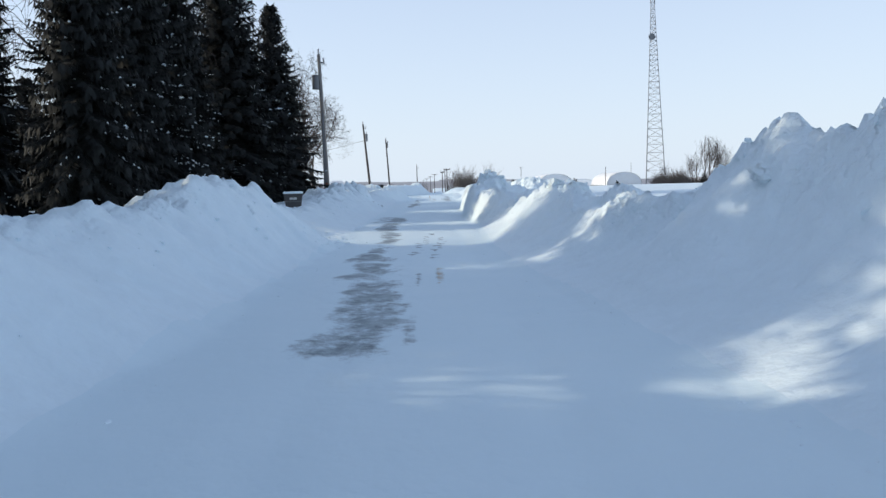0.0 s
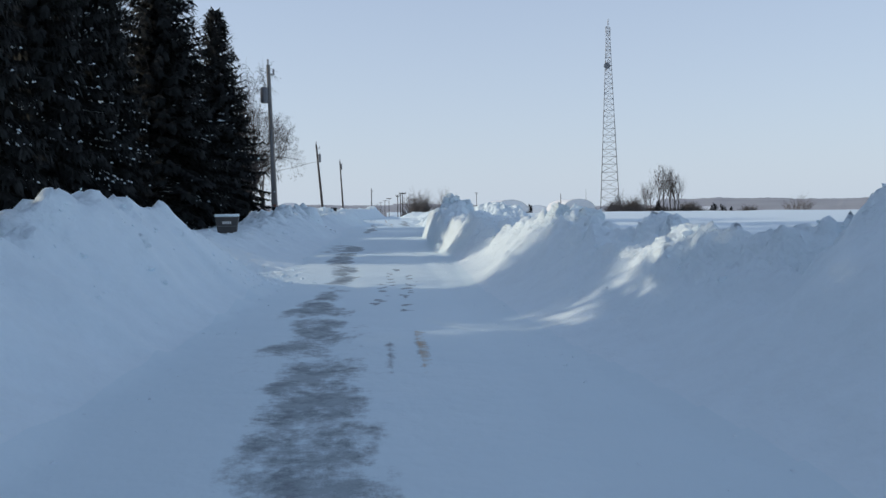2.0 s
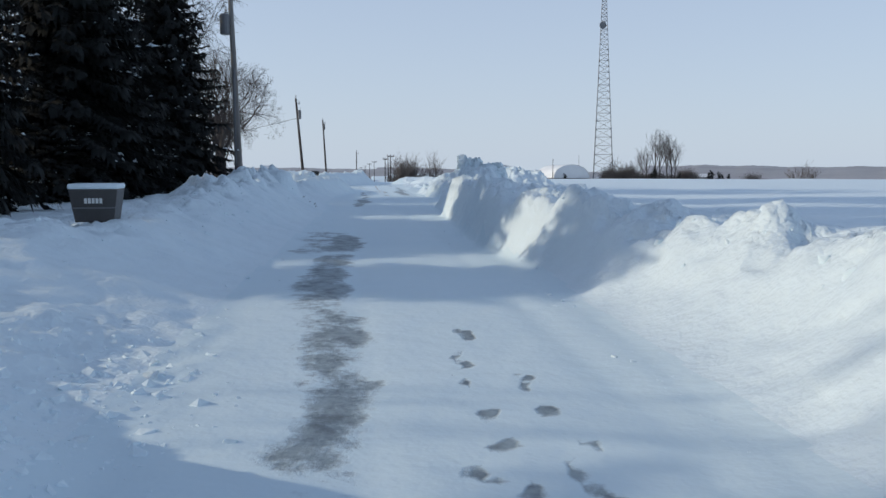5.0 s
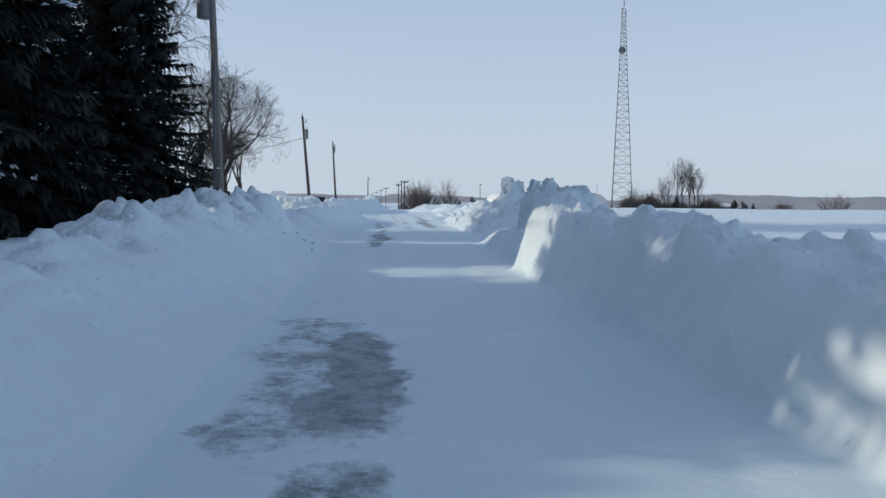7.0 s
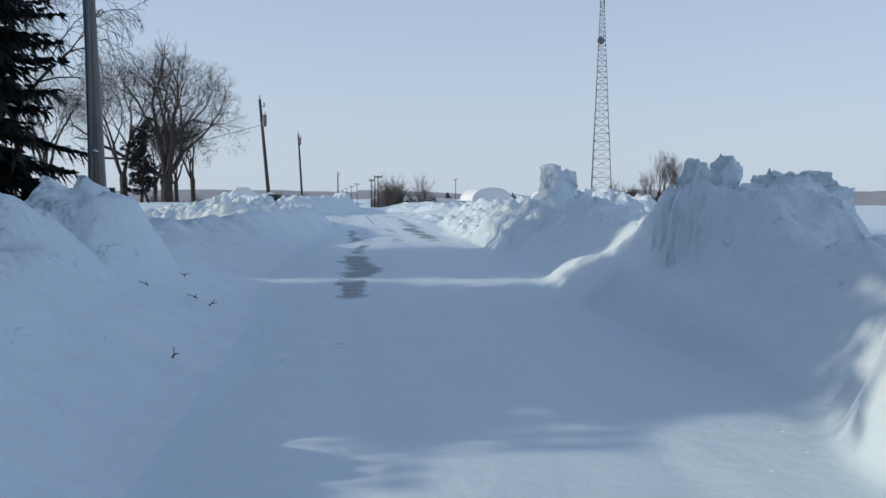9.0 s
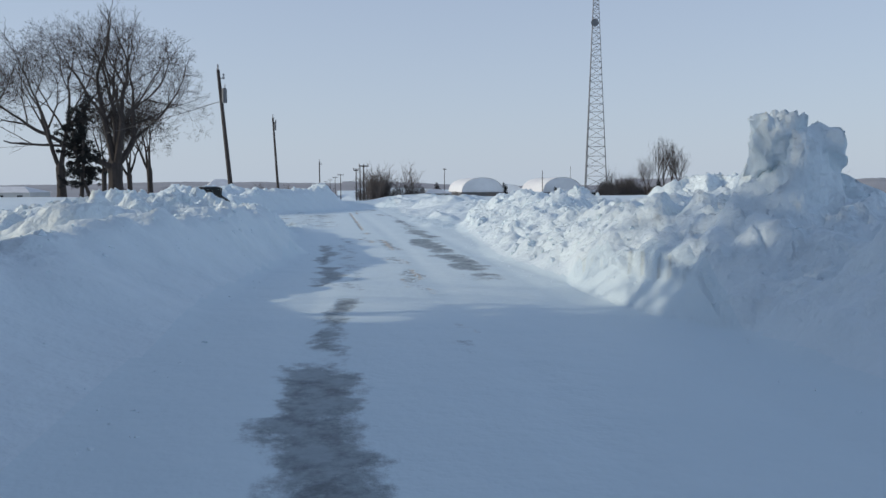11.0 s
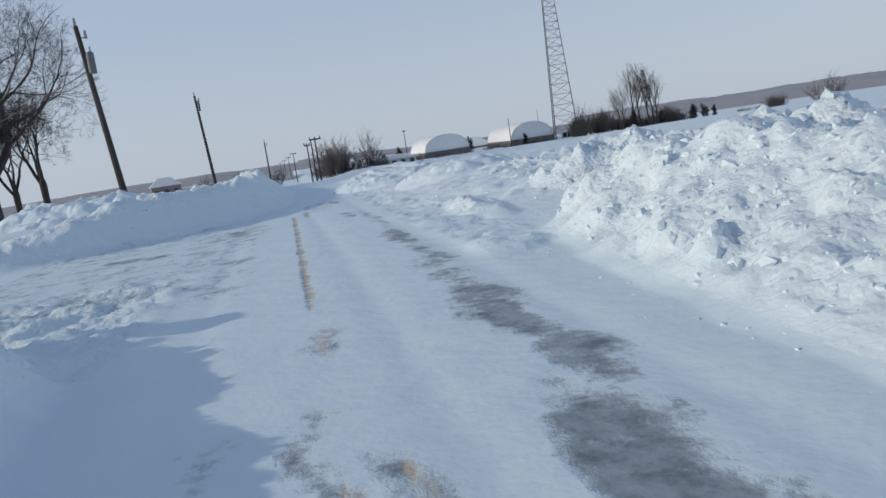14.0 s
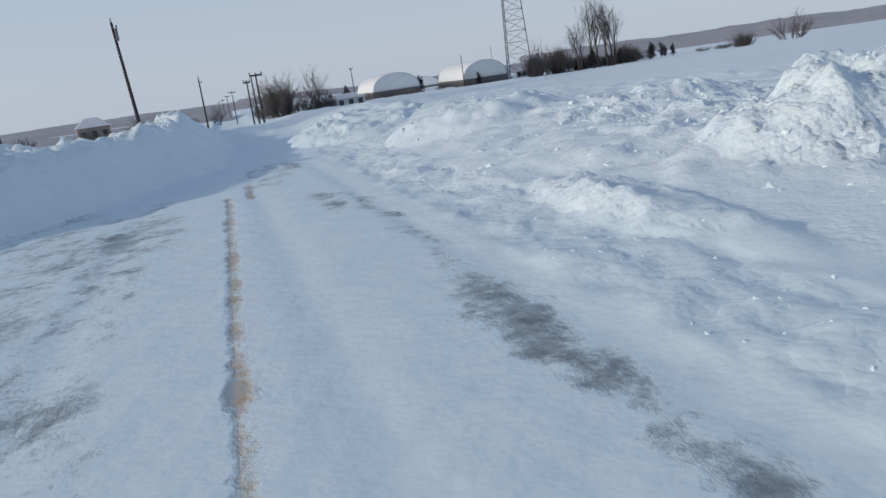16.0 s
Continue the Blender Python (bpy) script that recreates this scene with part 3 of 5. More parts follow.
def height(x, y):
    return float(snow_height(np.array([float(x)]), np.array([float(y)]))[0])


# ---- utility poles ----
def utility_pole(at, tall, lean_x, lean_y, r, mat, label, transformer=None, crossarm=0.0, post_top=True):
    """A round wooden pole that tapers; it leans by so many metres at its top."""
    x, y = at
    z0 = height(x, y) - 0.6
    root = thing("utility_pole", pose(x, y, z0), label, "utility pole", "poles along the road")
    top = Vector((lean_x, lean_y, tall - z0))
    v, f = [], []
    n = 8
    tube(v, f, [top * (i / n) for i in range(n + 1)], [r * (1 - 0.38 * i / n) for i in range(n + 1)], 10)
    link_mesh("pole", v, f, mat, root, smooth=False)
    axis_dir = top.normalized()
    if transformer:
        tz, side, stout = (*transformer, 1.0)[:3]
        c = axis_dir * (tz - z0) + Vector((side * (0.10 + 0.19 * stout), -0.10, 0))
        v, f = [], []
        tube(v, f, [c + Vector((0, 0, q)) for q in (-0.48, -0.44, 0.36, 0.44, 0.47)], [w * stout for w in (0.19, 0.235, 0.235, 0.20, 0.10)], 14)
        tank = link_mesh("transformer", v, f, TANK, root, "grey steel transformer can")
        v, f = [], []
        for q in (0.47, 0.53, 0.59, 0.65):
            tube(v, f, [c + Vector((0.05, 0, q)), c + Vector((0.05, 0, q + 0.035))], [0.055, 0.03], 8)
        link_mesh("bushing", v, f, PORCELAIN, tank)
        for q in (0.25, -0.25):
            v, f = [], []
            bar(v, f, c + Vector((0, 0, q)), axis_dir * (tz - z0 + q), 0.035)
            link_mesh("bracket", v, f, STEEL, tank)
    if post_top:
        # an offset arm with its insulator and a fuse cutout below the top
        for tag, dz, dx in (("insulator", 0.02, 0.0), ("cutout", -0.55, 0.30)):
            c = axis_dir * (tall - z0 + dz) + Vector((dx, -0.05, 0))
            v, f = [], []
            for q in range(4):
                tube(v, f, [c + Vector((0, 0, q * 0.09)), c + Vector((0, 0, q * 0.09 + 0.07))], [0.075, 0.04], 8)
            link_mesh(tag, v, f, PORCELAIN, root)
        v, f = [], []
        c = axis_dir * (tall - z0 - 0.50)
        bar(v, f, c, c + Vector((0.30, -0.05, 0.0)), 0.03)
        link_mesh("bracket", v, f, STEEL, root)
    if crossarm:
        bm = bmesh.new()
        box(bm, crossarm, 0.14, 0.16, axis_dir * (tall - z0 - 0.25) + Vector((0, -0.2, 0)), 0.01)
        part("crossarm", bm, mat, root)
        for q in (-0.45, 0.45):
            v, f = [], []
            c = axis_dir * (tall - z0 - 0.17) + Vector((q * crossarm, -0.2, 0))
            tube(v, f, [c, c + Vector((0, 0, 0.12)), c + Vector((0, 0, 0.22))], [0.05, 0.09, 0.04], 8)
            link_mesh("insulator", v, f, PORCELAIN, root)
    return root


near_pole = utility_pole((-6.75, 47.9), 9.75, -0.28, 0.0, 0.17, POLE, "grey weathered utility pole with a transformer beside spruces", (8.0, -1))
utility_pole((-7.10, 92.9), 8.6, -0.72, 0.0, 0.16, POLE_DARK, "dark leaning utility pole with a transformer behind the bank", (7.0, 1, 0.72))
utility_pole((-6.55, 132.6), 8.85, -0.52, 0.0, 0.16, POLE_DARK, "dark leaning utility pole standing in deep snow", (7.9, 1, 0.5))
utility_pole((-2.3, 172.0), 5.0, 0.0, 0.0, 0.13, POLE_DARK, "slim dark utility pole far down the road")


# ---- trees ----
def spruce_mesh(seed, tall, radius):
    """Trunk, needles and snow of one spruce: drooping boughs in whorls, each a spray of twigs."""
    rnd = random.Random(seed)
    tv, tf, nv, nf, sv, sf = [], [], [], [], [], []
    tube(tv, tf, [Vector((0, 0, tall * q)) for q in (-0.05, 0.0, 0.3, 0.6, 0.85, 0.98)], [0.24, 0.22, 0.16, 0.10, 0.05, 0.012], 8)

    def blade(p, d, side, length, wide, out_v, out_f):
        b = len(out_v)
        tip = p + d * length
        mid = p + d * length * 0.45
        out_v.extend((p, mid + side * wide, tip, mid - side * wide))
        out_f.append((b, b + 1, b + 2, b + 3))

    z = 0.03 * tall
    while z < tall * 0.985:
        q = z / tall
        reach = radius * (1 - q) ** 0.82 * (0.55 + 0.45 * min(1, q / 0.10)) + 0.10
        count = max(4, int(11 * (1 - q) + 4))
        spin = rnd.random() * 6.28
        for k in range(count):
            a = spin + 6.283 * k / count + rnd.uniform(-0.25, 0.25)
            ln = reach * rnd.uniform(0.72, 1.18)
            rise = 0.45 * q - 0.12 + rnd.uniform(-0.08, 0.08)
            out = Vector((math.cos(a), math.sin(a), 0))
            perp = Vector((-math.sin(a), math.cos(a), 0))
            start = Vector((0, 0, z + rnd.uniform(-0.1, 0.1)))
            steps = max(4, int(ln / 0.24))
            pts = []
            for i in range(steps + 1):
                u = i / steps
                pts.append(start + out * ln * u + Vector((0, 0, ln * (rise * u - 0.42 * (1 - q) * u * u + 0.16 * u ** 4))))
            for i in range(1, steps + 1):
                p, u = pts[i], i / steps
                fw = (pts[i] - pts[i - 1]).normalized()
                w = 0.30 * ln * (1.05 - u) + 0.10
                for sgn in (-1, 1):
                    for _ in range(6):
                        d = (fw * rnd.uniform(0.5, 0.9) + perp * sgn * rnd.uniform(0.5, 1.0) + Vector((0, 0, rnd.uniform(-0.55, 0.05)))).normalized()
                        blade(p + fw * rnd.uniform(-0.1, 0.1), d, d.cross(Vector((0, 0, 1))).normalized().lerp(Vector((0, 0, 1)), rnd.random() * 0.8), w * rnd.uniform(0.6, 1.25), 0.045 + 0.035 * rnd.random(), nv, nf)
                for _ in range(5):                    # twigs that hang from the bough
                    d = (fw * rnd.uniform(0.1, 1.0) + perp * rnd.uniform(-0.6, 0.6) + Vector((0, 0, rnd.uniform(-1.2, -0.3)))).normalized()
                    blade(p + perp * rnd.uniform(-0.4, 0.4) * w, d, perp, 0.42 * rnd.uniform(0.6, 1.3), 0.07, nv, nf)
            blade(pts[-1], (pts[-1] - pts[-2]).normalized(), perp, 0.28, 0.05, nv, nf)
            dusted = noise.noise(Vector((math.cos(a) * 1.3 + seed, math.sin(a) * 1.3, z * 0.45)))
            for _ in range(int(rnd.random() * 75 * (1.15 - q) * max(0.0, dusted - 0.08)) if q < 0.9 else 0):
                # a streak of snow caught along the bough
                i = rnd.randint(max(1, steps // 3), steps)
                p = pts[i] + Vector((0, 0, 0.04)) + perp * rnd.uniform(-0.5, 0.5) * ln * 0.4
                r = rnd.uniform(0.02, 0.055)
                b = len(sv)
                fw = (pts[i] - pts[i - 1] + perp * rnd.uniform(-0.12, 0.12)).normalized()
                m = 6
                for j in range(m):
                    t = 6.283 * j / m
                    sv.append(p + fw * math.cos(t) * r * 3.0 * rnd.uniform(0.4, 1.2) + perp * math.sin(t) * r * rnd.uniform(0.5, 1.2) + Vector((0, 0, -0.02)))
                sv.append(p + Vector((0, 0, 0.04)))
                for j in range(m):
                    sf.append((b + j, b + (j + 1) % m, b + m))
        z += 0.16 + 0.16 * (1 - q) + rnd.uniform(0, 0.05)
    return (tv, tf), (nv, nf), (sv, sf)


def spruce(seed, tall, radius, label):
    t, n, s = spruce_mesh(seed, tall, radius)
    root = thing("spruce", Matrix.Identity(4), label, "spruce tree", "spruces beside the road")
    link_mesh("trunk", *t, BARK, root)
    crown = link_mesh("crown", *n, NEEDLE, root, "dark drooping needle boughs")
    pads = link_mesh("snow", *s, SNOW, root, "pads of snow caught on the boughs", smooth=True)
    crown["kind"] = pads["kind"] = "stuff"
    return root


def stand(ob, x, y, turn=0.0, size=1.0, tall=1.0):
    ob.matrix_world = pose(x, y, height(x, y) - 0.12, 0, 0, turn) @ Matrix.Diagonal((size, size, tall, 1))
    return ob


def again(ob, x, y, turn=0.0, size=1.0, tall=1.0):
    c = copy_thing(ob, pose(0, 0, 0))
    c.matrix_basis = pose(x, y, height(x, y) - 0.12, 0, 0, turn) @ Matrix.Diagonal((size, size, tall, 1))
    return c


SPRUCE_LABEL = "tall dark spruce with snow dusted on its boughs"
sp_a = stand(spruce(3, 12.6, 3.2, SPRUCE_LABEL), -9.8, 46.6, 10, 0.98, 1.0)
sp_b = stand(spruce(5, 14.5, 3.6, SPRUCE_LABEL), -10.3, 36.6, 80, 0.95, 1.0)
sp_c = stand(spruce(9, 15.5, 3.8, SPRUCE_LABEL), -10.6, 29.4, 30, 0.56, 0.96)
again(sp_b, -10.9, 28.0, 210, 0.62, 1.02)
again(sp_c, -11.0, 25.0, 340, 0.62, 0.98)
again(sp_b, -10.6, 20.3, 300, 0.56, 0.98)
again(sp_c, -11.2, 11.7, 260, 0.66, 1.0)
again(sp_a, -10.8, 7.0, 160, 0.88, 1.15)
# unseen spruce added behind the row to keep sun off the road near y 30
again(sp_b, -22.0, 30.8, 100, 0.95, 0.98)
again(sp_b, -16.8, 25.6, 250, 0.60, 0.95)
again(sp_c, -11.8, 4.2, 70, 0.9, 0.60)
again(sp_b, -18.5, 45.0, 45, 0.95, 1.0)
# low spruce added as a sun block, to narrow the lit band on the road
again(sp_a, -10.8, 43.9, 120, 0.8, 0.55)
again(sp_a, -10.6, 39.4, 75, 0.80, 0.80)
# another added low one: stops sun reaching the road, lets it over to the bank
again(sp_a, -10.4, 34.9, 200, 0.6, 0.34)
again(sp_b, -11.4, -0.7, 20, 1.0, 1.0)
again(sp_c, -12.0, -7.0, 140, 1.0, 1.0)
again(sp_c, -16.2, 39.2, 190, 0.9, 1.1)
again(sp_a, -17.5, 11.9, 30, 1.0, 1.25)
for k, by in enumerate((24.0, 33.0, 41.5, 50.0)):
    again((sp_a, sp_c, sp_b)[k % 3], -25.0 - (k % 2) * 2.0, by, 70 * k, 1.0, (0.70, 0.58, 0.62)[k % 3])


def bare_tree(seed, tall, spread, label, trunk_r=0.3, fork=0.22, levels=4, limbs=7, droop=0.0, group=""):
    """A leafless tree: a trunk that forks low into limbs, limbs into branches, branches into twigs."""
    rnd = random.Random(seed)
    tv, tf, bv, bf = [], [], [], []

    def grow(p, d, length, r, level):
        steps = 5 if level < 2 else 4 if level < 3 else 3
        pts, rad = [p.copy()], [r]
        for i in range(steps):
            bend = 0.16 + 0.07 * level
            d = (d + Vector((rnd.uniform(-bend, bend), rnd.uniform(-bend, bend), rnd.uniform(-bend, bend) + (0.10 - droop * level * 0.12)))).normalized()
            p = p + d * (length / steps)
            pts.append(p.copy())
            rad.append(max(0.008, r * (1 - 0.78 * (i + 1) / steps)))
        big = level <= 1
        tube(tv if big else bv, tf if big else bf, pts, rad, 7 if level == 0 else 5 if level == 1 else 3, cap=level < 2)
        if level >= levels:
            return
        kids = (limbs, 7, 6, 5)[min(level, 3)]
        for k in range(kids):
            u = (fork + (1 - fork) * (k + 0.6) / kids) if level == 0 else 0.22 + 0.76 * (k + rnd.random() * 0.7) / kids
            i = min(int(u * steps), steps - 1)
            q = pts[i].lerp(pts[i + 1], u * steps - i)
            dd = (pts[i + 1] - pts[i]).normalized()
            side = dd.orthogonal().normalized()
            side.rotate(Matrix.Rotation(2.4 * k + rnd.uniform(-0.5, 0.5), 3, dd))
            ang = rnd.uniform(0.42, 0.95) * spread
            nd = (dd * math.cos(ang) + side * math.sin(ang)).normalized()
            nl = length * rnd.uniform(0.50, 0.72) * (1.15 - 0.5 * u if level else 1.15 - 0.55 * u)
            grow(q, nd, nl, max(0.012, (r * (1 - 0.7 * u)) * rnd.uniform(0.5, 0.68)), level + 1)

    grow(Vector((0, 0, -0.2)), Vector((rnd.uniform(-0.05, 0.05), rnd.uniform(-0.05, 0.05), 1)).normalized(), tall * 0.72, trunk_r, 0)
    root = thing("bare_tree", Matrix.Identity(4), label, "bare tree", group)
    link_mesh("trunk", tv, tf, BARK, root)
    link_mesh("crown", bv, bf, TWIG, root, "fine leafless twigs")["kind"] = "stuff"
    return root


def broad_tree(seed, tall, label, trunk_r, bole, limbs, spread, group=""):
    """A leafless broad-crowned tree: a stout bole parts into arching limbs, which part again and again down to twigs."""
    rnd = random.Random(seed)
    tv, tf, bv, bf = [], [], [], []

    def grow(p, d, length, r, level):
        pts, rad = [p.copy()], [r]
        n = 4 if level < 4 else 3
        out = (p.x ** 2 + p.y ** 2) / (0.51 * tall) ** 2 + ((p.z - 0.54 * tall) / (0.46 * tall)) ** 2 - 0.12 * noise.noise(p * 0.4)
        if out > 1.0:                                 # the crown ends in twigs along a rounded outline
            if level > 6 or out > 1.25:
                return
            length, r, level = min(length, 1.1) * 0.7, r * 0.5, max(level, 6)
        for i in range(n):
            bend = 0.13 + 0.028 * level
            d = (d + Vector((rnd.uniform(-bend, bend), rnd.uniform(-bend, bend), rnd.uniform(-bend, bend) + 0.035))).normalized()
            p = p + d * (length / n)
            pts.append(p.copy())
            rad.append(max(0.006, r * (1 - 0.26 * (i + 1) / n)))
        big = level < 3
        tube(tv if big else bv, tf if big else bf, pts, rad, 7 if level < 2 else 5 if level < 4 else 3, cap=False)
        if level >= 8:
            return
        forks = [(rnd.uniform(0.08, 0.28), 0.80, 0.86), (rnd.uniform(0.5, 0.85), 0.70, 0.62)]
        if rnd.random() < 0.55:
            forks.append((rnd.uniform(0.6, 1.05), 0.66, 0.48))
        turn = rnd.uniform(0, 6.283)
        for k, (ang, ln, thick) in enumerate(forks):
            side = d.orthogonal().normalized()
            side.rotate(Matrix.Rotation(turn + 2.6 * k, 3, d))
            grow(p, (d * math.cos(ang) + side * math.sin(ang)).normalized(), length * ln * rnd.uniform(0.85, 1.12), max(0.006, rad[-1] * thick), level + 1)
        if 1 < level < 6:                             # a side shoot on the way
            q = pts[1 + rnd.randrange(n - 1)]
            side = d.orthogonal().normalized()
            side.rotate(Matrix.Rotation(rnd.uniform(0, 6.283), 3, d))
            grow(q, (d * 0.55 + side * 0.85).normalized(), length * 0.6, max(0.008, r * 0.30), min(8, level + 3))

    top = Vector((rnd.uniform(-0.1, 0.1), rnd.uniform(-0.1, 0.1), bole))
    tube(tv, tf, [Vector((0, 0, -0.3)), Vector((0, 0, 0.35)), top * 0.6, top, top + Vector((0, 0, 0.5))], [trunk_r * 1.35, trunk_r * 1.05, trunk_r * 0.95, trunk_r * 1.05, trunk_r * 0.6], 10)
    for k in range(limbs):
        a = 6.283 * k / limbs + rnd.uniform(-0.35, 0.35)
        lean = spread * (0.25, 1.0, 0.6)[k % 3] * rnd.uniform(0.85, 1.15)
        grow(top - Vector((0, 0, 0.15)), Vector((math.cos(a) * math.sin(lean), math.sin(a) * math.sin(lean), math.cos(lean))), (tall - bole) * rnd.uniform(0.27, 0.33), trunk_r * rnd.uniform(0.44, 0.58), 0)
    root = thing("bare_tree", Matrix.Identity(4), label, "bare tree", group)
    link_mesh("trunk", tv, tf, BARK, root)
    link_mesh("crown", bv, bf, TWIG, root, "fine leafless twigs")["kind"] = "stuff"
    return root


OAK = "large leafless tree with a wide twiggy crown"
GROVE = "trees behind the driveway"
stand(broad_tree(11, 15.2, OAK, 0.56, 2.6, 6, 0.92, GROVE), -18.9, 111.0, 0, 1.07, 1.03)
oak_b = stand(broad_tree(17, 13.5, "leafless tree with several upright limbs", 0.34, 2.4, 4, 0.55, GROVE), -21.7, 106.0, 40)
slender = stand(broad_tree(13, 9.6, "slender leafless tree beside a larger one", 0.26, 2.6, 4, 0.75, GROVE), -18.0, 120.0)
again(slender, -19.4, 118.0, 100, 0.9, 0.86)
again(slender, -21.2, 116.0, 220, 0.8, 0.95)
again(oak_b, -31.5, 114.0, 200, 1.0, 1.0)
birch = stand(bare_tree(23, 15.0, 0.8, "tall leafless tree with thin hanging twigs", 0.20, 0.3, 4, 8, droop=0.8), -8.6, 48.9, 200, 0.55, 0.70)
again(birch, -15.5, 48.0, 140, 1.0, 1.05)
again(birch, -15.0, 30.0, 40, 1.1, 1.15)
again(birch, -14.5, 11.0, 250, 1.1, 1.15)
def ragged_evergreen(seed, tall, label):
    """An open, ragged evergreen: a bare foot, uneven boughs, each with clumps of short needles and gaps between."""
    rnd = random.Random(seed)
    tv, tf, nv, nf = [], [], [], []
    for lean, size in ((0.03, 1.0), (-0.10, 0.86)):
        top = Vector((lean * tall, 0, tall * size))
        tube(tv, tf, [Vector((-lean * 6, 0, -0.2)), top * 0.35, top * 0.7, top * 0.98], [0.17 * size, 0.13 * size, 0.08, 0.02], 7)
        for k in range(34):
            q = 0.16 + 0.84 * (k + rnd.random()) / 34
            p = top * q
            a = rnd.uniform(0, 6.283)
            ln = tall * 0.26 * (0.25 + 0.75 * (1 - q) ** 0.7) * rnd.uniform(0.45, 1.15) * min(1.0, 0.6 + q)
            d = Vector((math.cos(a), math.sin(a), rnd.uniform(-0.15, 0.35)))
            end = p + d * ln
            bar(tv, tf, p, end, 0.022, 3)
            for c in range(max(4, int(ln / 0.14))):
                o = p.lerp(end, rnd.uniform(0.2, 1.05)) + Vector((rnd.gauss(0, 0.20), rnd.gauss(0, 0.20), rnd.gauss(0, 0.16)))
                for _ in range(30):
                    w = Vector((rnd.gauss(0, 1), rnd.gauss(0, 1), rnd.gauss(0.15, 0.7))).normalized()
                    side = w.orthogonal().normalized() * 0.028
                    r = rnd.uniform(0.14, 0.34)
                    b = len(nv)
                    nv.extend((o, o + w * r * 0.5 + side, o + w * r, o + w * r * 0.5 - side))
                    nf.append((b, b + 1, b + 2, b + 3))
    root = thing("evergreen", Matrix.Identity(4), label, "evergreen tree", "trees behind the driveway")
    link_mesh("trunk", tv, tf, BARK, root)
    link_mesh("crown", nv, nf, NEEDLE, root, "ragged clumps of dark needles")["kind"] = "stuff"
    return root


cedar = stand(ragged_evergreen(21, 7.8, "ragged dark evergreen among leafless trees"), -19.5, 104.0)


# ---- mailboxes ----
def mailbox_big(x, y):
    """A wide grey box on a post, its top capped with snow, number strips on the front."""
    z = 1.10
    root = thing("mailbox", pose(x, y, height(x, y) - 0.3, 0, 0, 8), "grey metal mailbox capped with snow in a bank", "mailbox", "mailboxes")
    zz = z - height(x, y) + 0.3
    bm = bmesh.new()
    box(bm, 0.58, 0.62, 0.42, (0, 0, zz - 0.21), 0.012)
    for v in bm.verts:
        if v.co.z < zz - 0.2:
            v.co.x *= 0.80
            v.co.y *= 0.85
    part("body", bm, GREYBOX, root)
    bm = bmesh.new()
    box(bm, 0.52, 0.012, 0.016, (0, -0.292, zz - 0.24), 0)
    part("trim", bm, TANK, root)
    for i in range(5):
        bm = bmesh.new()
        box(bm, 0.032, 0.012, 0.065, (-0.09 + i * 0.045, -0.302, zz - 0.15), 0)
        part("number_strip", bm, BARS, root)
    bm = bmesh.new()
    box(bm, 0.60, 0.64, 0.07, (0, 0, zz + 0.03), 0.025)
    part("snow", bm, SNOW, root, smooth=True)
    bm = bmesh.new()
    box(bm, 0.12, 0.12, zz - 0.40, (0, 0, (zz - 0.42) / 2), 0.006)
    part("post", bm, POLE_DARK, root)


def mailbox_black(x, y):
    """A black moulded box that narrows to a stout post, its side door hanging open with snow on it."""
    base = height(x, y) - 0.35
    zz = 1.22 - base
    root = thing("mailbox", pose(x, y, base, 0, 0, 24), "black moulded mailbox on a stout post in broken snow", "mailbox", "mailboxes")

    def loft(rings):
        v, f = [], []
        for z, w, d in rings:
            v += [Vector((w * sx, d * sy, z)) for sx, sy in ((-1, -0.7), (-0.8, -1), (0.8, -1), (1, -0.7), (1, 0.7), (0.8, 1), (-0.8, 1), (-1, 0.7))]
        for r in range(len(rings) - 1):
            f += [(r * 8 + i, r * 8 + (i + 1) % 8, r * 8 + 8 + (i + 1) % 8, r * 8 + 8 + i) for i in range(8)]
        return v, f + [tuple(range(7, -1, -1)), tuple(range(len(v) - 8, len(v)))]
    link_mesh("body", *loft(((zz - 0.56, 0.20, 0.15), (zz - 0.46, 0.30, 0.19), (zz - 0.34, 0.295, 0.20), (zz - 0.12, 0.31, 0.22), (zz - 0.06, 0.31, 0.22))), BLACK, root)
    link_mesh("lid", *loft(((zz - 0.056, 0.322, 0.235), (zz - 0.01, 0.31, 0.22), (zz + 0.03, 0.20, 0.12))), BLACK, root)
    link_mesh("post", *loft(((0, 0.13, 0.11), (zz - 0.56, 0.14, 0.12))), BLACK, root)
    door = bmesh.new()
    box(door, 0.30, 0.24, 0.025, (0, 0, 0), 0.01)
    door.transform(pose(0.40, -0.06, zz - 0.31, 0, 35, 0))
    part("door", door, BLACK, root)
    bm = bmesh.new()
    bmesh.ops.create_icosphere(bm, subdivisions=2, radius=1.0)
    bm.transform(pose(0.405, -0.06, zz - 0.285, 0, 35, 0) @ Matrix.Diagonal((0.13, 0.10, 0.03, 1)))
    part("snow", bm, SNOW, root, "pad of snow on the open door", smooth=True)
    for i in range(5):
        bm = bmesh.new()
        box(bm, 0.033, 0.008, 0.055, (-0.05 + i * 0.045, -0.214, zz - 0.26), 0)
        part("number_strip", bm, BARS, root)


mailbox_big(-4.45, 20.7)
mailbox_black(-4.27, 63.3)


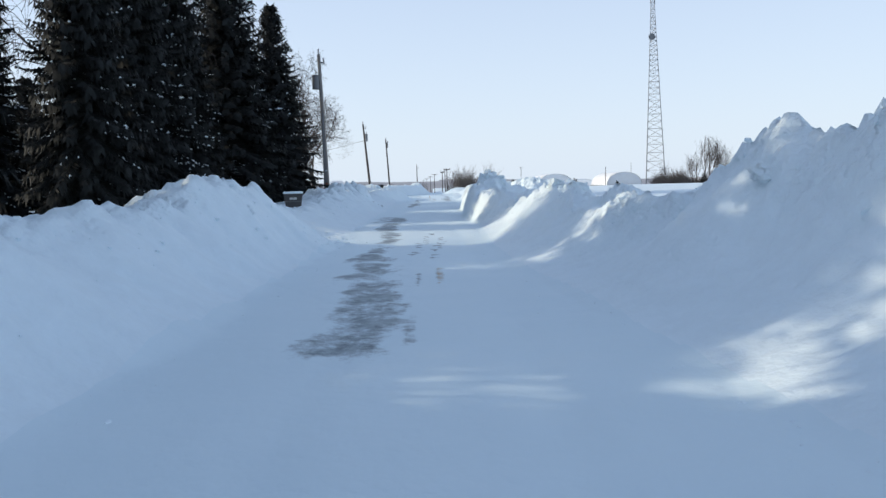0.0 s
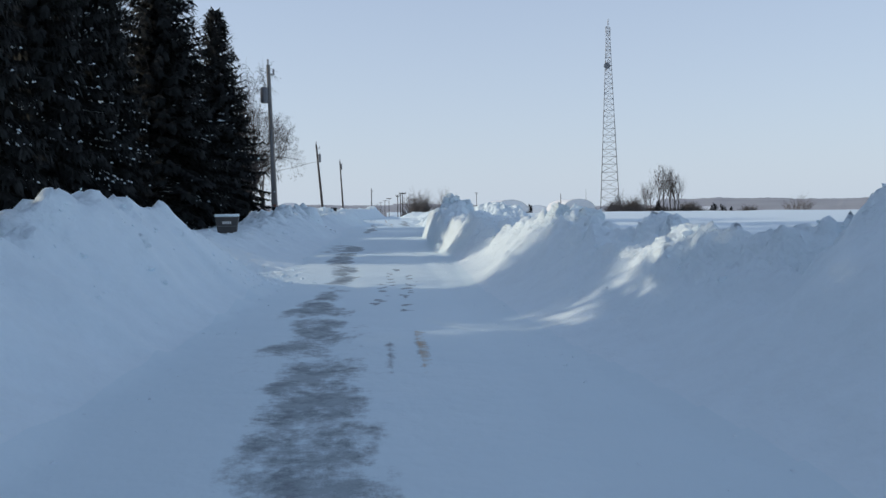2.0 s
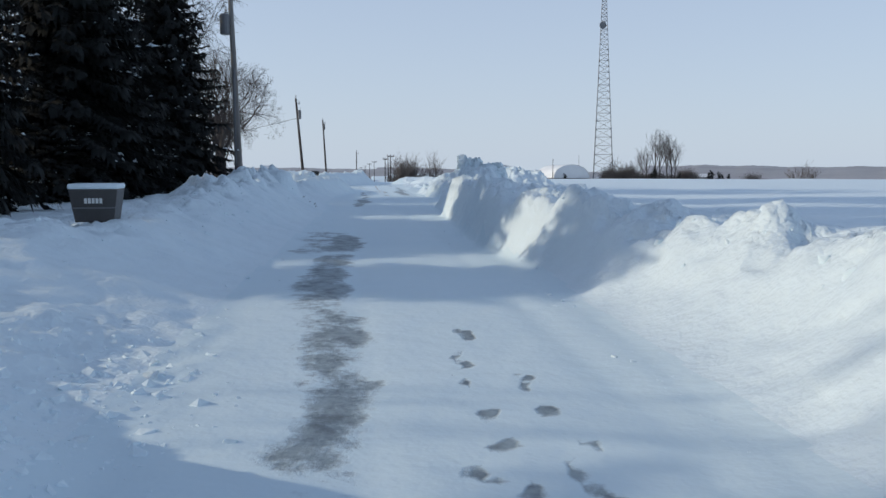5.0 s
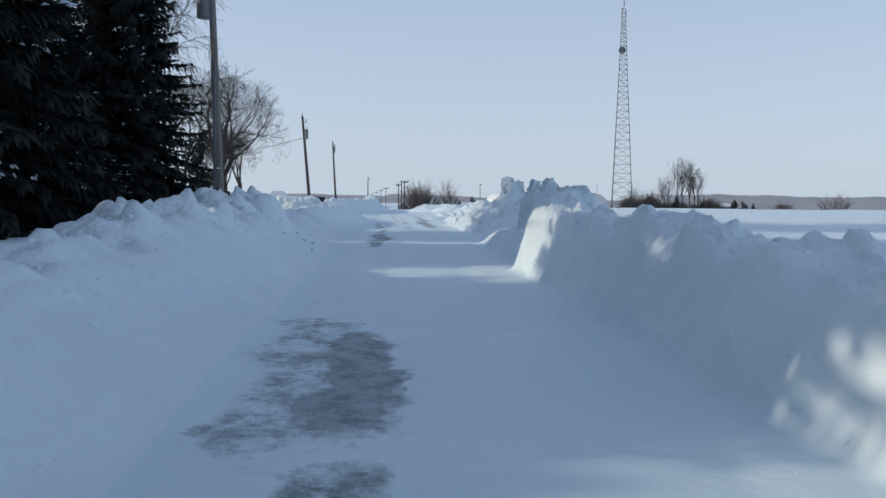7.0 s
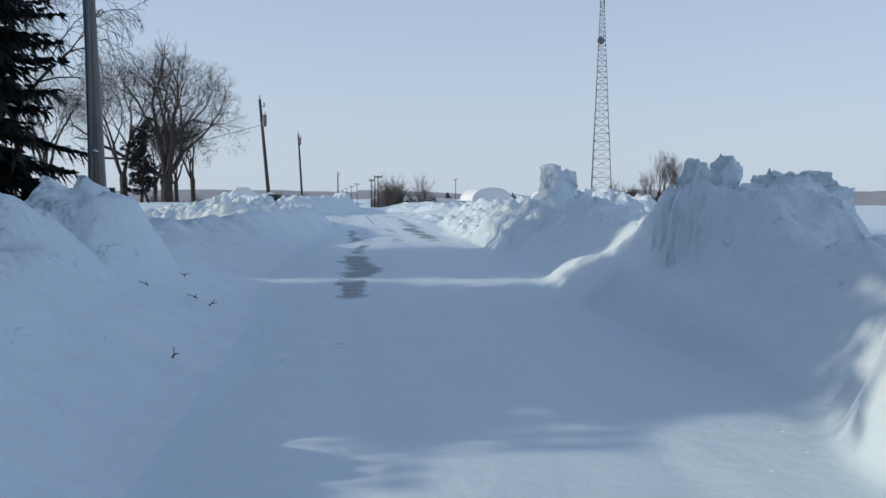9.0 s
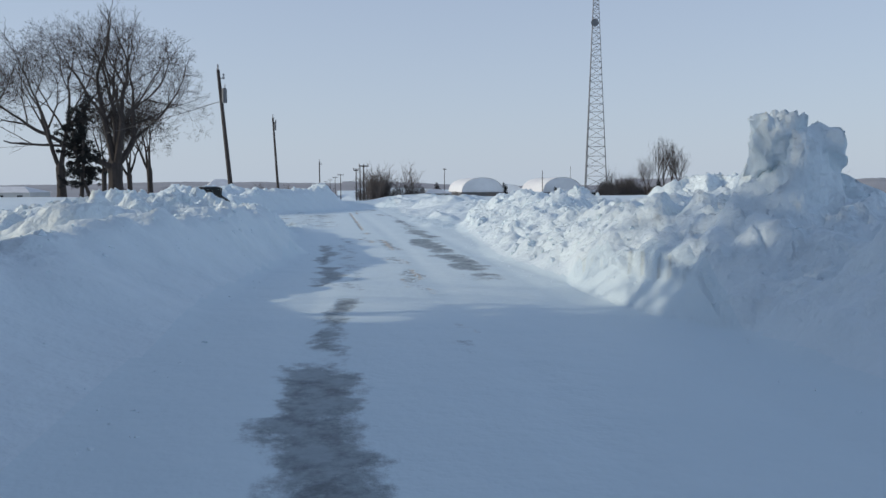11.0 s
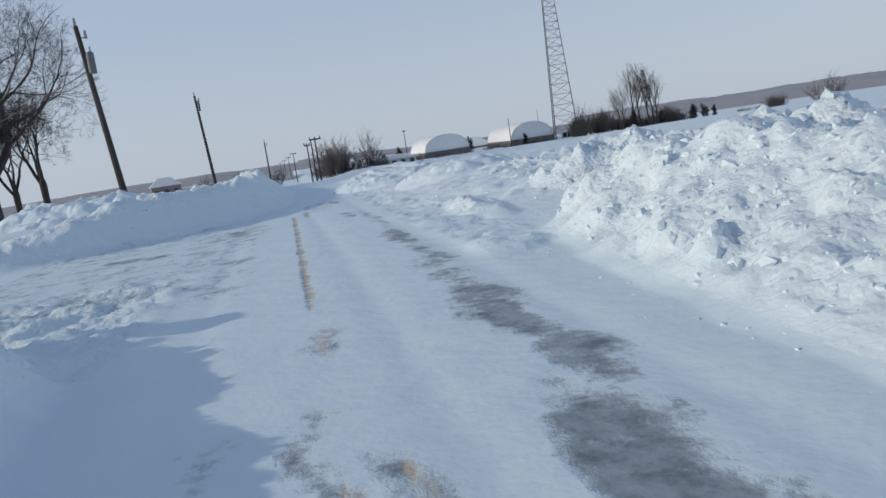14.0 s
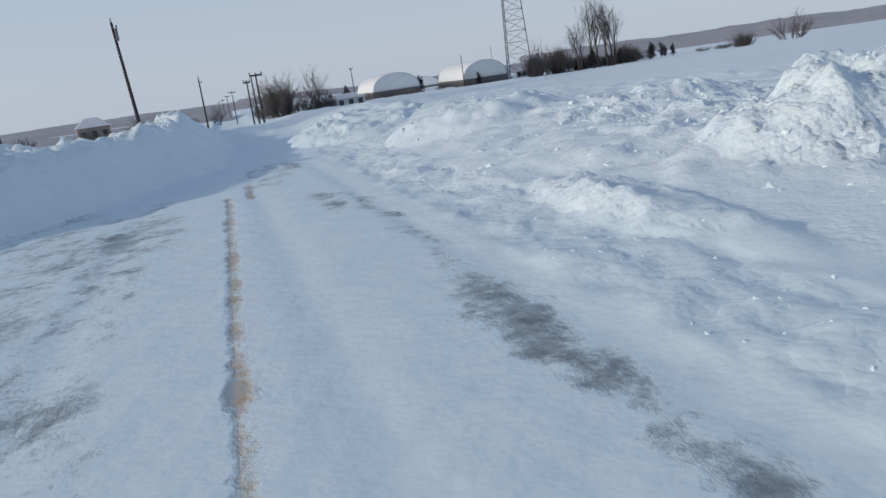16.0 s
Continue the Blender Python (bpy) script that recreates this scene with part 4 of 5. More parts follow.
# ---- radio tower ----
def radio_tower(x, y, tall):
    z0 = height(x, y) - 0.3
    root = thing("radio_tower", pose(x, y, z0, 0, 0, 14), "tall grey steel lattice tower with a dish", "radio tower")

    def leg(i, z):
        r = 0.75 + 3.85 * max(0.0, 1 - z / tall) ** 1.05
        a = radians(90 + 120 * i)
        return Vector((r * math.cos(a), r * math.sin(a), z))

    levels = [0.0]
    while levels[-1] < tall - 1.0:
        levels.append(levels[-1] + max(1.3, 1.25 * (0.75 + 2.0 * max(0.0, 1 - levels[-1] / tall))))
    levels[-1] = tall
    for i in range(3):
        v, f = [], []
        tube(v, f, [leg(i, z) for z in levels], [0.17 - 0.09 * z / tall for z in levels], 6)
        link_mesh("leg", v, f, STEEL, root)
    for i in range(3):
        v, f = [], []
        for k in range(len(levels) - 1):
            a, b2 = leg(i, levels[k]), leg((i + 1) % 3, levels[k + 1])
            c, d = leg((i + 1) % 3, levels[k]), leg(i, levels[k + 1])
            if k % 2:
                bar(v, f, a, b2, 0.07)
            else:
                bar(v, f, c, d, 0.07)
            bar(v, f, d, b2, 0.06)
        link_mesh("bracing", v, f, STEEL, root)
    v, f = [], []
    c = leg(1, 53.6) + Vector((0.2, -0.9, 0))
    n = 14
    d = Vector((-0.3, -1, 0)).normalized()
    tube(v, f, [c + d * q for q in (-0.35, -0.30, -0.05, 0.25, 0.30)], [0.3, 0.8, 1.18, 1.18, 1.0], 18)
    dish = link_mesh("dish", v, f, TANK, root, "round grey drum dish")
    v, f = [], []
    bar(v, f, c, leg(1, 53.6), 0.09)
    link_mesh("mount", v, f, STEEL, dish)
    for i, (ox, oz) in enumerate(((-0.8, -1.2), (0.8, -1.6), (0.0, 1.6))):
        v, f = [], []
        tube(v, f, [Vector((ox, -0.4, tall + oz - 1.1)), Vector((ox, -0.4, tall + oz + 1.1))], [0.16, 0.16], 8)
        link_mesh("antenna", v, f, TANK, root)


radio_tower(81.3, 278.0, 67.6)


# ---- far buildings ----
def hoop_barn(x, y, half, length, wall, rise, turn, label):
    """A fabric hoop barn on low dark walls: arched cover, grey end wall, low wall."""
    root = thing("hoop_barn", pose(x, y, height(x, y) - 0.2, 0, 0, turn), label, "barn", "hoop barns")
    n = 20
    arc = [(-half * math.cos(math.pi * i / n), wall + rise * math.sin(math.pi * i / n) ** 0.85) for i in range(n + 1)]
    v, f = [], []
    ribs = 9
    for r in range(ribs + 1):
        for a, b in arc:
            v.append((a, -length / 2 + length * r / ribs, b))
    for r in range(ribs):
        for i in range(n):
            q = r * (n + 1) + i
            f.append((q, q + 1, q + n + 2, q + n + 1))
    link_mesh("cover", v, f, FABRIC, root, "white stretched fabric cover", smooth=True)
    for yy, name in ((-length / 2 + 0.15, "end_wall"), (length / 2 - 0.15, "end_wall")):
        v = [(a * 0.985, yy, b - 0.05) for a, b in arc] + [(half * 0.985, yy, wall - 0.3), (-half * 0.985, yy, wall - 0.3)]
        v2 = [(a, yy + 0.1, b) for a, _, b in v]
        k = len(v)
        f = [tuple(range(k)), tuple(range(2 * k - 1, k - 1, -1))] + [(i, (i + 1) % k, k + (i + 1) % k, k + i) for i in range(k)]
        link_mesh(name, v + v2, f, ENDWALL, root, "grey fabric end wall")
    for sx, sy, px, py in ((0.4, length, -half, 0), (0.4, length, half, 0), (half * 2 + 0.4, 0.4, 0, -length / 2), (half * 2 + 0.4, 0.4, 0, length / 2)):
        bm = bmesh.new()
        box(bm, sx, sy, wall + 0.2, (px, py, wall / 2), 0.02)
        part("low_wall", bm, DARKWALL, root)
    return root


hoop_barn(46.0, 290.0, 6.6, 24.0, 1.7, 4.6, 1, "white fabric hoop barn with a grey end wall")
hoop_barn(68.3, 280.0, 6.1, 26.0, 1.7, 4.6, 0, "white fabric hoop barn beside the steel tower")
hoop_barn(68.0, 340.0, 6.5, 16.0, 0.8, 3.4, -12, "small grey hoop barn farther back")


def house(x, y, w, d, h, roof, turn, label, wall=SIDING):
    root = thing("house", pose(x, y, height(x, y) - 0.2, 0, 0, turn), label, "house")
    bm = bmesh.new()
    box(bm, w, d, h, (0, 0, h / 2), 0.02)
    part("wall", bm, wall, root)
    v = [(-w / 2 - 0.4, -d / 2 - 0.4, h), (w / 2 + 0.4, -d / 2 - 0.4, h), (w / 2 + 0.4, d / 2 + 0.4, h), (-w / 2 - 0.4, d / 2 + 0.4, h), (-w * 0.22, 0, h + roof), (w * 0.22, 0, h + roof)]
    link_mesh("roof", v, [(0, 1, 5, 4), (2, 3, 4, 5), (1, 2, 5), (3, 0, 4), (3, 2, 1, 0)], ROOF, root, "snow-covered gable roof")
    for i in range(3):
        bm = bmesh.new()
        box(bm, 1.1, 0.12, 1.2, (-w / 3 + i * w / 3, -d / 2 - 0.02, h * 0.55), 0.01)
        part("window", bm, DARKGLASS, root)
    return root


house(-32.5, 280.0, 7.6, 6.6, 3.5, 2.3, 12, "low brown house with a snow-covered hip roof", BROWN)
house(-66.0, 215.0, 12.0, 8.0, 2.6, 1.2, -10, "low farm building with a snowed roof")
house(25.5, 236.0, 7.0, 5.0, 2.0, 1.0, 20, "small shed with a snowed roof among bushes")
house(150.0, 420.0, 9.0, 8.0, 2.6, 1.8, 15, "distant white house in the snowy fields")
house(128.0, 300.0, 7.0, 6.0, 2.0, 1.2, -5, "distant white shed in the snowy fields")
house(79.5, 268.0, 4.0, 2.6, 2.0, 0.5, -14, "small equipment hut beneath the tower")


# ---- far poles ----
def far_pole(x, y, tall, r=0.12, arm=0.0, label="thin dark utility pole far across the fields"):
    return utility_pole((x, y), tall, 0.0, 0.0, r, POLE_DARK, label, None, arm, post_top=False)


far_pole(2.85, 148.0, 3.4, 0.10, 0.7, "short leaning pole beside the road")
far_pole(3.3, 146.0, 3.6, 0.10, 0.0, "short bare pole beside the road")
far_pole(3.55, 141.0, 3.8, 0.11, 1.2, "short pole with a crossarm beside the road")
for fx, fy, ft in ((2.4, 250.0, 3.9), (1.4, 300.0, 3.6), (0.0, 362.0, 3.1), (-1.9, 432.0, 2.6)):
    far_pole(fx, fy, ft, 0.12, 1.6)
far_pole(31.9, 262.0, 5.6, 0.13, 0.9, "yard pole with a lamp arm beside a barn")
far_pole(60.6, 262.0, 5.0, 0.14, 0.0, "stout wooden pole in front of a barn")
far_pole(70.9, 268.0, 6.4, 0.07, 0.0, "thin metal mast in front of a barn")


# ---- brush and far woods ----
def bush(seed, tall, wide, label, stems=16):
    """A leafless shrub: many thin stems that fan out from the root and fork again and again into a rounded crown."""
    rnd = random.Random(seed)
    v, f = [], []

    def shoot(p, d, length, r, level):
        pts, rad = [p], [r]
        for i in range(3):
            d = (d + Vector((rnd.uniform(-0.22, 0.22), rnd.uniform(-0.22, 0.22), rnd.uniform(-0.02, 0.18)))).normalized()
            p = p + d * length / 3
            pts.append(p)
            rad.append(r * (1 - 0.26 * (i + 1)))
        tube(v, f, pts, rad, 3, cap=False)
        if level < 2:
            for k in range(8 if level == 0 else 6):
                q = pts[1 + k % 3]
                nd = (d + Vector((rnd.uniform(-0.9, 0.9), rnd.uniform(-0.9, 0.9), rnd.uniform(-0.3, 0.5)))).normalized()
                shoot(q, nd, length * rnd.uniform(0.40, 0.62), r * 0.5, level + 1)

    for k in range(stems):
        a, u = rnd.random() * 6.283, rnd.random() ** 0.5
        root_at = Vector((math.cos(a), math.sin(a), 0)) * u * wide * 0.22 - Vector((0, 0, 0.1))
        d = Vector((math.cos(a) * u * 0.8 * wide / tall, math.sin(a) * u * 0.8 * wide / tall, 1)).normalized()
        shoot(root_at, d, tall * rnd.uniform(0.50, 0.72) * (1 - 0.30 * u * u), 0.040 + 0.006 * tall, 0)
    root = thing("bush", Matrix.Identity(4), label, "bush", "brush across the fields")
    link_mesh("crown", v, f, BRUSH, root)["kind"] = "stuff"
    return root


BUSH = "dense leafless brown bush in the snow"
bush_a = stand(bush(31, 8.4, 6.6, BUSH, 60), 10.8, 230.0)
bush_b = stand(bush(33, 6.4, 6.5, BUSH, 22), 13.8, 236.0, 0, 0.7, 0.8)
bush_c = stand(bush(35, 8.6, 4.6, "tall pale leafless shrub behind lower bushes", 13), 18.4, 233.0)
again(bush_b, 20.8, 234.0, 140, 0.6, 0.6)
again(bush_b, 7.6, 238.0, 40, 0.6, 0.6)
again(bush_b, 24.5, 240.0, 200, 0.6, 0.45)
rng = random.Random(4)
for k, (bx, bs, bt) in enumerate(((74.8, 0.6, 0.7), (76.6, 0.8, 0.85), (78.6, 0.7, 1.0), (80.8, 0.8, 0.9), (83.0, 0.9, 1.05), (85.2, 0.7, 0.8), (87.4, 0.7, 0.6), (89.5, 0.8, 0.55), (92.0, 0.8, 0.6), (94.5, 0.8, 0.5),
                                 (97.3, 0.8, 0.62), (99.8, 0.7, 0.56), (102.6, 0.8, 0.66), (105.2, 0.7, 0.5), (107.8, 0.7, 0.42), (123.0, 0.6, 0.25), (127.0, 0.7, 0.28), (131.0, 0.6, 0.22))):
    again((bush_a, bush_b, bush_c)[k % 3 if bt > 0.65 else 1], bx, 250.0 + rng.uniform(-3, 6), rng.uniform(0, 360), bs, bt * rng.uniform(0.85, 1.0))
for k in range(13):
    again((bush_b, bush_a)[k % 2], 75.5 + k * 2.6 + rng.uniform(-0.6, 0.6), 254.0 + rng.uniform(-1, 2), rng.uniform(0, 360), rng.uniform(0.65, 0.9), rng.uniform(0.45, 0.75) * (1.0 if k < 5 else 0.66))
for k in range(5):
    again(bush_b, 8.5 + k * 3.0, 232.5 + rng.uniform(-1, 1), rng.uniform(0, 360), 0.75, rng.uniform(0.5, 0.8))
for k in range(12):
    again(bush_b, 24.0 + k * 4.4 + rng.uniform(-1, 1), 266.0 + rng.uniform(-2, 2), rng.uniform(0, 360), 0.55, rng.uniform(0.22, 0.36))
for k in range(14):
    again((bush_c, bush_b)[k % 2], -3.0 - k * 4.2 + rng.uniform(-2, 2), 235.0 + rng.uniform(-20, 40), rng.uniform(0, 360), rng.uniform(0.5, 0.8), rng.uniform(0.3, 0.55))
stand(bush(37, 6.6, 8.0, "lone spreading leafless shrub in the open field", 16), 110.2, 200.0)
again(bush_a, 91.8, 190.0, 20, 0.55, 0.36)
CLUMP = "slender upright leafless tree in a clump"
slim = stand(bare_tree(41, 16.2, 0.55, CLUMP, 0.26, 0.28, 3, 9, group="clump of slender trees"), 88.4, 243.0)
for cx, cy, cs, ct in ((90.2, 244.0, 0.9, 1.0), (91.6, 242.0, 1.0, 0.97), (93.2, 243.5, 0.9, 0.92), (94.4, 244.5, 0.8, 0.80), (85.3, 244.5, 0.8, 0.70), (83.9, 242.5, 0.8, 0.66)):
    again(slim, cx, cy, cx * 40, cs, ct)
for ex, ey, es in ((110.4, 255.0, 0.46), (112.2, 257.0, 0.55), (113.8, 255.0, 0.50), (115.4, 256.0, 0.40), (117.2, 255.0, 0.42), (64.6, 262.0, 0.44), (54.2, 283.0, 0.58), (26.6, 240.0, 0.58), (28.8, 250.0, 0.42), (23.2, 242.0, 0.42), (86.4, 240.0, 0.66), (96.8, 246.0, 0.5)):
    e = again(cedar, ex, ey, ex * 30, es * 1.15, es)
    tagged(e, "small dark evergreen in the snowy fields", "evergreen tree", "small evergreens")


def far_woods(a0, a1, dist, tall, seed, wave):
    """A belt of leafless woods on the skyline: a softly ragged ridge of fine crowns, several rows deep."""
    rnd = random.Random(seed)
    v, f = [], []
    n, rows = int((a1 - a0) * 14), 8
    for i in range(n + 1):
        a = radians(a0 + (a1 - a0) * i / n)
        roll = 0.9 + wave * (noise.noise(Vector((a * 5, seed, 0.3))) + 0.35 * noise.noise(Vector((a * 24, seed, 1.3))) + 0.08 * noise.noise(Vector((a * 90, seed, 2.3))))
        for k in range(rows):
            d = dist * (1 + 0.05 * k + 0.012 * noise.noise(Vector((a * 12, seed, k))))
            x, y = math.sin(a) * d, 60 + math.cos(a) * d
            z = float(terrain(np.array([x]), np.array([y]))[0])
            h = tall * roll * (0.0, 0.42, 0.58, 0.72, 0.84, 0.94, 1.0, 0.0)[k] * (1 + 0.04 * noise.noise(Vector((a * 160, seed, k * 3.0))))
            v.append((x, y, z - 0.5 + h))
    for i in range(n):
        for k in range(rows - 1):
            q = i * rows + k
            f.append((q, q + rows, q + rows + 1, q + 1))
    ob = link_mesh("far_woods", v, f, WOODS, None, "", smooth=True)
    tagged(ob, "distant belt of leafless woods coloured pale for haze", "woods", kind="stuff")


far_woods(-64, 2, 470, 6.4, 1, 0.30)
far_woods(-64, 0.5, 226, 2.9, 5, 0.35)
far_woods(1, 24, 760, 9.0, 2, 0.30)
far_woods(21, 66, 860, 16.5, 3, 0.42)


# ---- by the near pole: conduit, pedestal, fence, service wire ----
def near_pole_fittings():
    x, y = -6.75, 47.9
    z0 = height(x, y)
    v, f = [], []
    for i in range(4):
        a = radians(-118 + i * 18)
        for q in (1.37, 1.48):
            zz = q - z0 + 0.6 + 0.03 * math.sin(i * 2.1)
            v.append(Vector((-0.28 * zz / (10.35 - z0), 0, zz)) + 0.172 * Vector((math.cos(a), math.sin(a), 0)))
    f = [(2 * i, 2 * i + 2, 2 * i + 3, 2 * i + 1) for i in range(3)]
    link_mesh("paint_mark", v, f, ORANGE, near_pole, "worn orange paint mark")
    root = thing("conduit", pose(x - 0.17, y - 0.10, z0 - 0.3), "grey steel conduit strapped up a utility pole", "conduit")
    v, f = [], []
    tube(v, f, [Vector((0, 0, 0)), Vector((0.0, 0.0, 5.6)), Vector((0.02, -0.03, 5.9))], [0.075, 0.07, 0.05], 10)
    link_mesh("pipe", v, f, TANK, root)
    root = thing("utility_pedestal", pose(-6.45, 47.6, height(-6.45, 47.6) - 0.4), "dark green cable pedestal in the snow", "utility pedestal")
    zz = 1.42 - height(-6.45, 47.6) + 0.4
    bm = bmesh.new()
    box(bm, 0.07, 0.07, zz, (0, 0, zz / 2), 0.005)
    part("post", bm, GREYBOX, root)
    bm = bmesh.new()
    box(bm, 0.13, 0.11, 0.36, (0.02, -0.02, zz - 0.17), 0.012)
    part("box", bm, GREYBOX, root)


near_pole_fittings()


def fence(x0, x1, y, top):
    z0 = min(height(x0, y), height(x1, y)) - 0.3
    root = thing("fence", pose(x0, y, z0), "weathered picket fence half buried in snow", "fence")
    ln = x1 - x0
    h = top - z0
    for k in range(3):
        bm = bmesh.new()
        box(bm, 0.10, 0.10, h + 0.15, (ln * k / 2, 0, (h + 0.15) / 2), 0.008)
        part("post", bm, FENCE, root)
    for q in (h - 0.03, h - 0.75):
        bm = bmesh.new()
        box(bm, ln, 0.05, 0.08, (ln / 2, -0.05, q), 0.006)
        part("rail", bm, FENCE, root)
    n = int(ln / 0.16)
    for k in range(n):
        bm = bmesh.new()
        box(bm, 0.05, 0.03, 0.80, (ln * (k + 0.5) / n, -0.08, h - 0.40), 0.004)
        part("picket", bm, FENCE, root)


fence(-13.2, -9.6, 50.3, 1.55)


def service_wire(a, b2, sag, r=0.02):
    root = thing("service_wire", Matrix.Identity(4), "thin dark service wire hanging from a pole", "wire")
    a, b2 = Vector(a), Vector(b2)
    v, f = [], []
    pts = [a.lerp(b2, i / 12) - Vector((0, 0, 4 * sag * (i / 12) * (1 - i / 12))) for i in range(13)]
    tube(v, f, pts, [r] * 13, 4)
    link_mesh("cable", v, f, WIRE, root)


service_wire((-7.75, 92.9, 6.6), (-38.0, 130.0, 5.2), 0.9)


def twig_litter(x, y, turn, ln):
    root = thing("twig", pose(x, y, height(x, y) + 0.015, 0, 0, turn), "dark broken twig lying on a snow bank", "twig", "twigs on the snow")
    v, f = [], []
    tube(v, f, [Vector((0, 0, 0)), Vector((ln * 0.4, 0.02, 0.02)), Vector((ln, -0.03, 0.03))], [0.008, 0.007, 0.004], 5)
    bar(v, f, (ln * 0.4, 0.02, 0.02), (ln * 0.6, 0.10, 0.05), 0.004)
    link_mesh("stick", v, f, BARK, root)


for tx, ty, ta, tl in ((-3.15, 38.7, 80, 0.07), (-3.3, 37.6, 150, 0.05), (-2.85, 37.8, 140, 0.05), (-2.72, 37.75, 5, 0.08), (-2.5, 34.9, 20, 0.04)):
    twig_litter(tx, ty, ta, tl)


# ---- chunks of broken snow on the banks ----
def chunk_mesh(seed, fine=1):
    """A broken lump of snow, cut by a few planes."""
    rnd = random.Random(seed)
    bm = bmesh.new()
    bmesh.ops.create_icosphere(bm, subdivisions=fine, radius=1.0)
    cuts = [Vector((rnd.uniform(-1, 1), rnd.uniform(-1, 1), rnd.uniform(-1, 1))).normalized() for _ in range(5)]
    for vert in bm.verts:
        for c in cuts:
            d = vert.co.dot(c) - 0.46
            if d > 0:
                vert.co -= c * d
        p = vert.co.copy()
        vert.co *= 1 + 0.36 * noise.noise(p * 1.7 + Vector((seed * 3.1, 0, 0))) + (0.34 * noise.noise(p * 4.1 + Vector((seed, 5, 0))) + 0.20 * noise.noise(p * 9.0) if fine > 2 else rnd.uniform(-0.05, 0.05))
    bmesh.ops.scale(bm, vec=(rnd.uniform(0.8, 1.3), rnd.uniform(0.7, 1.1), rnd.uniform(0.55, 0.9)), verts=bm.verts)
    me = bpy.data.meshes.new("chunk")
    bm.to_mesh(me)
    bm.free()
    me.materials.append(CLOD)
    me.polygons.foreach_set("use_smooth", [True] * len(me.polygons))
    return me


def block_mesh(seed):
    """A squarish block of cut drift, split along a few planes, its edges crumbled away."""
    rnd = random.Random(seed)
    bm = bmesh.new()
    bmesh.ops.create_cube(bm, size=2.0)
    bmesh.ops.subdivide_edges(bm, edges=bm.edges, cuts=13, use_grid_fill=True)
    cuts = [Vector((rnd.uniform(-1, 1), rnd.uniform(-1, 1), rnd.uniform(-0.2, 1))).normalized() for _ in range(6)]
    for vert in bm.verts:
        for c in cuts:
            d = vert.co.dot(c) - rnd.uniform(0.98, 1.02)
            if d > 0:
                vert.co -= c * d
        p = vert.co.copy()
        q = Vector((seed * 3.7, seed * 1.3, 0))
        off = Vector((noise.noise(p * 1.5 + q), noise.noise(p * 1.5 + q + Vector((9, 0, 0))), noise.noise(p * 1.5 + q + Vector((0, 9, 0)))))
        fine = noise.noise(p * 4.2 + q) + 0.7 * noise.noise(p * 9.5 + q)
        vert.co = p + off * 0.34 + p * 0.15 * fine
    bmesh.ops.scale(bm, vec=(1.0, rnd.uniform(0.8, 1.1), 1.0), verts=bm.verts)
    me = bpy.data.meshes.new("block")
    bm.to_mesh(me)
    bm.free()
    me.materials.append(CLOD)
    me.polygons.foreach_set("use_smooth", [True] * len(me.polygons))
    return me


def crest_blocks():
    """Small blocks left standing on the cut crests: half width, top and half height of each."""
    rnd = random.Random(5)
    kinds = [block_mesh(k) for k in range(6)]
    for k, (x, y, wide, top, tall) in enumerate(((2.66, 37.75, 0.15, 1.72, 0.20), (2.98, 37.7, 0.17, 1.76, 0.20), (3.23, 37.3, 0.14, 1.56, 0.14), (3.60, 36.95, 0.17, 1.60, 0.15), (3.80, 48.3, 0.21, 2.04, 0.30), (4.16, 48.25, 0.24, 1.90, 0.34), (2.55, 13.2, 0.18, 0, 0.14), (2.9, 12.6, 0.2, 0, 0.15))):
        ob = new("chunk", kinds[k % 6])
        ob.parent = bpy.data.objects["snow_bank_right"]
        z = top - tall if top else height(x, y) + 0.05
        ob.matrix_basis = pose(x, y, z, rnd.uniform(-9, 9), rnd.uniform(-9, 9), rnd.uniform(-25, 25)) @ Matrix.Diagonal((wide, wide, tall, 1))


crest_blocks()


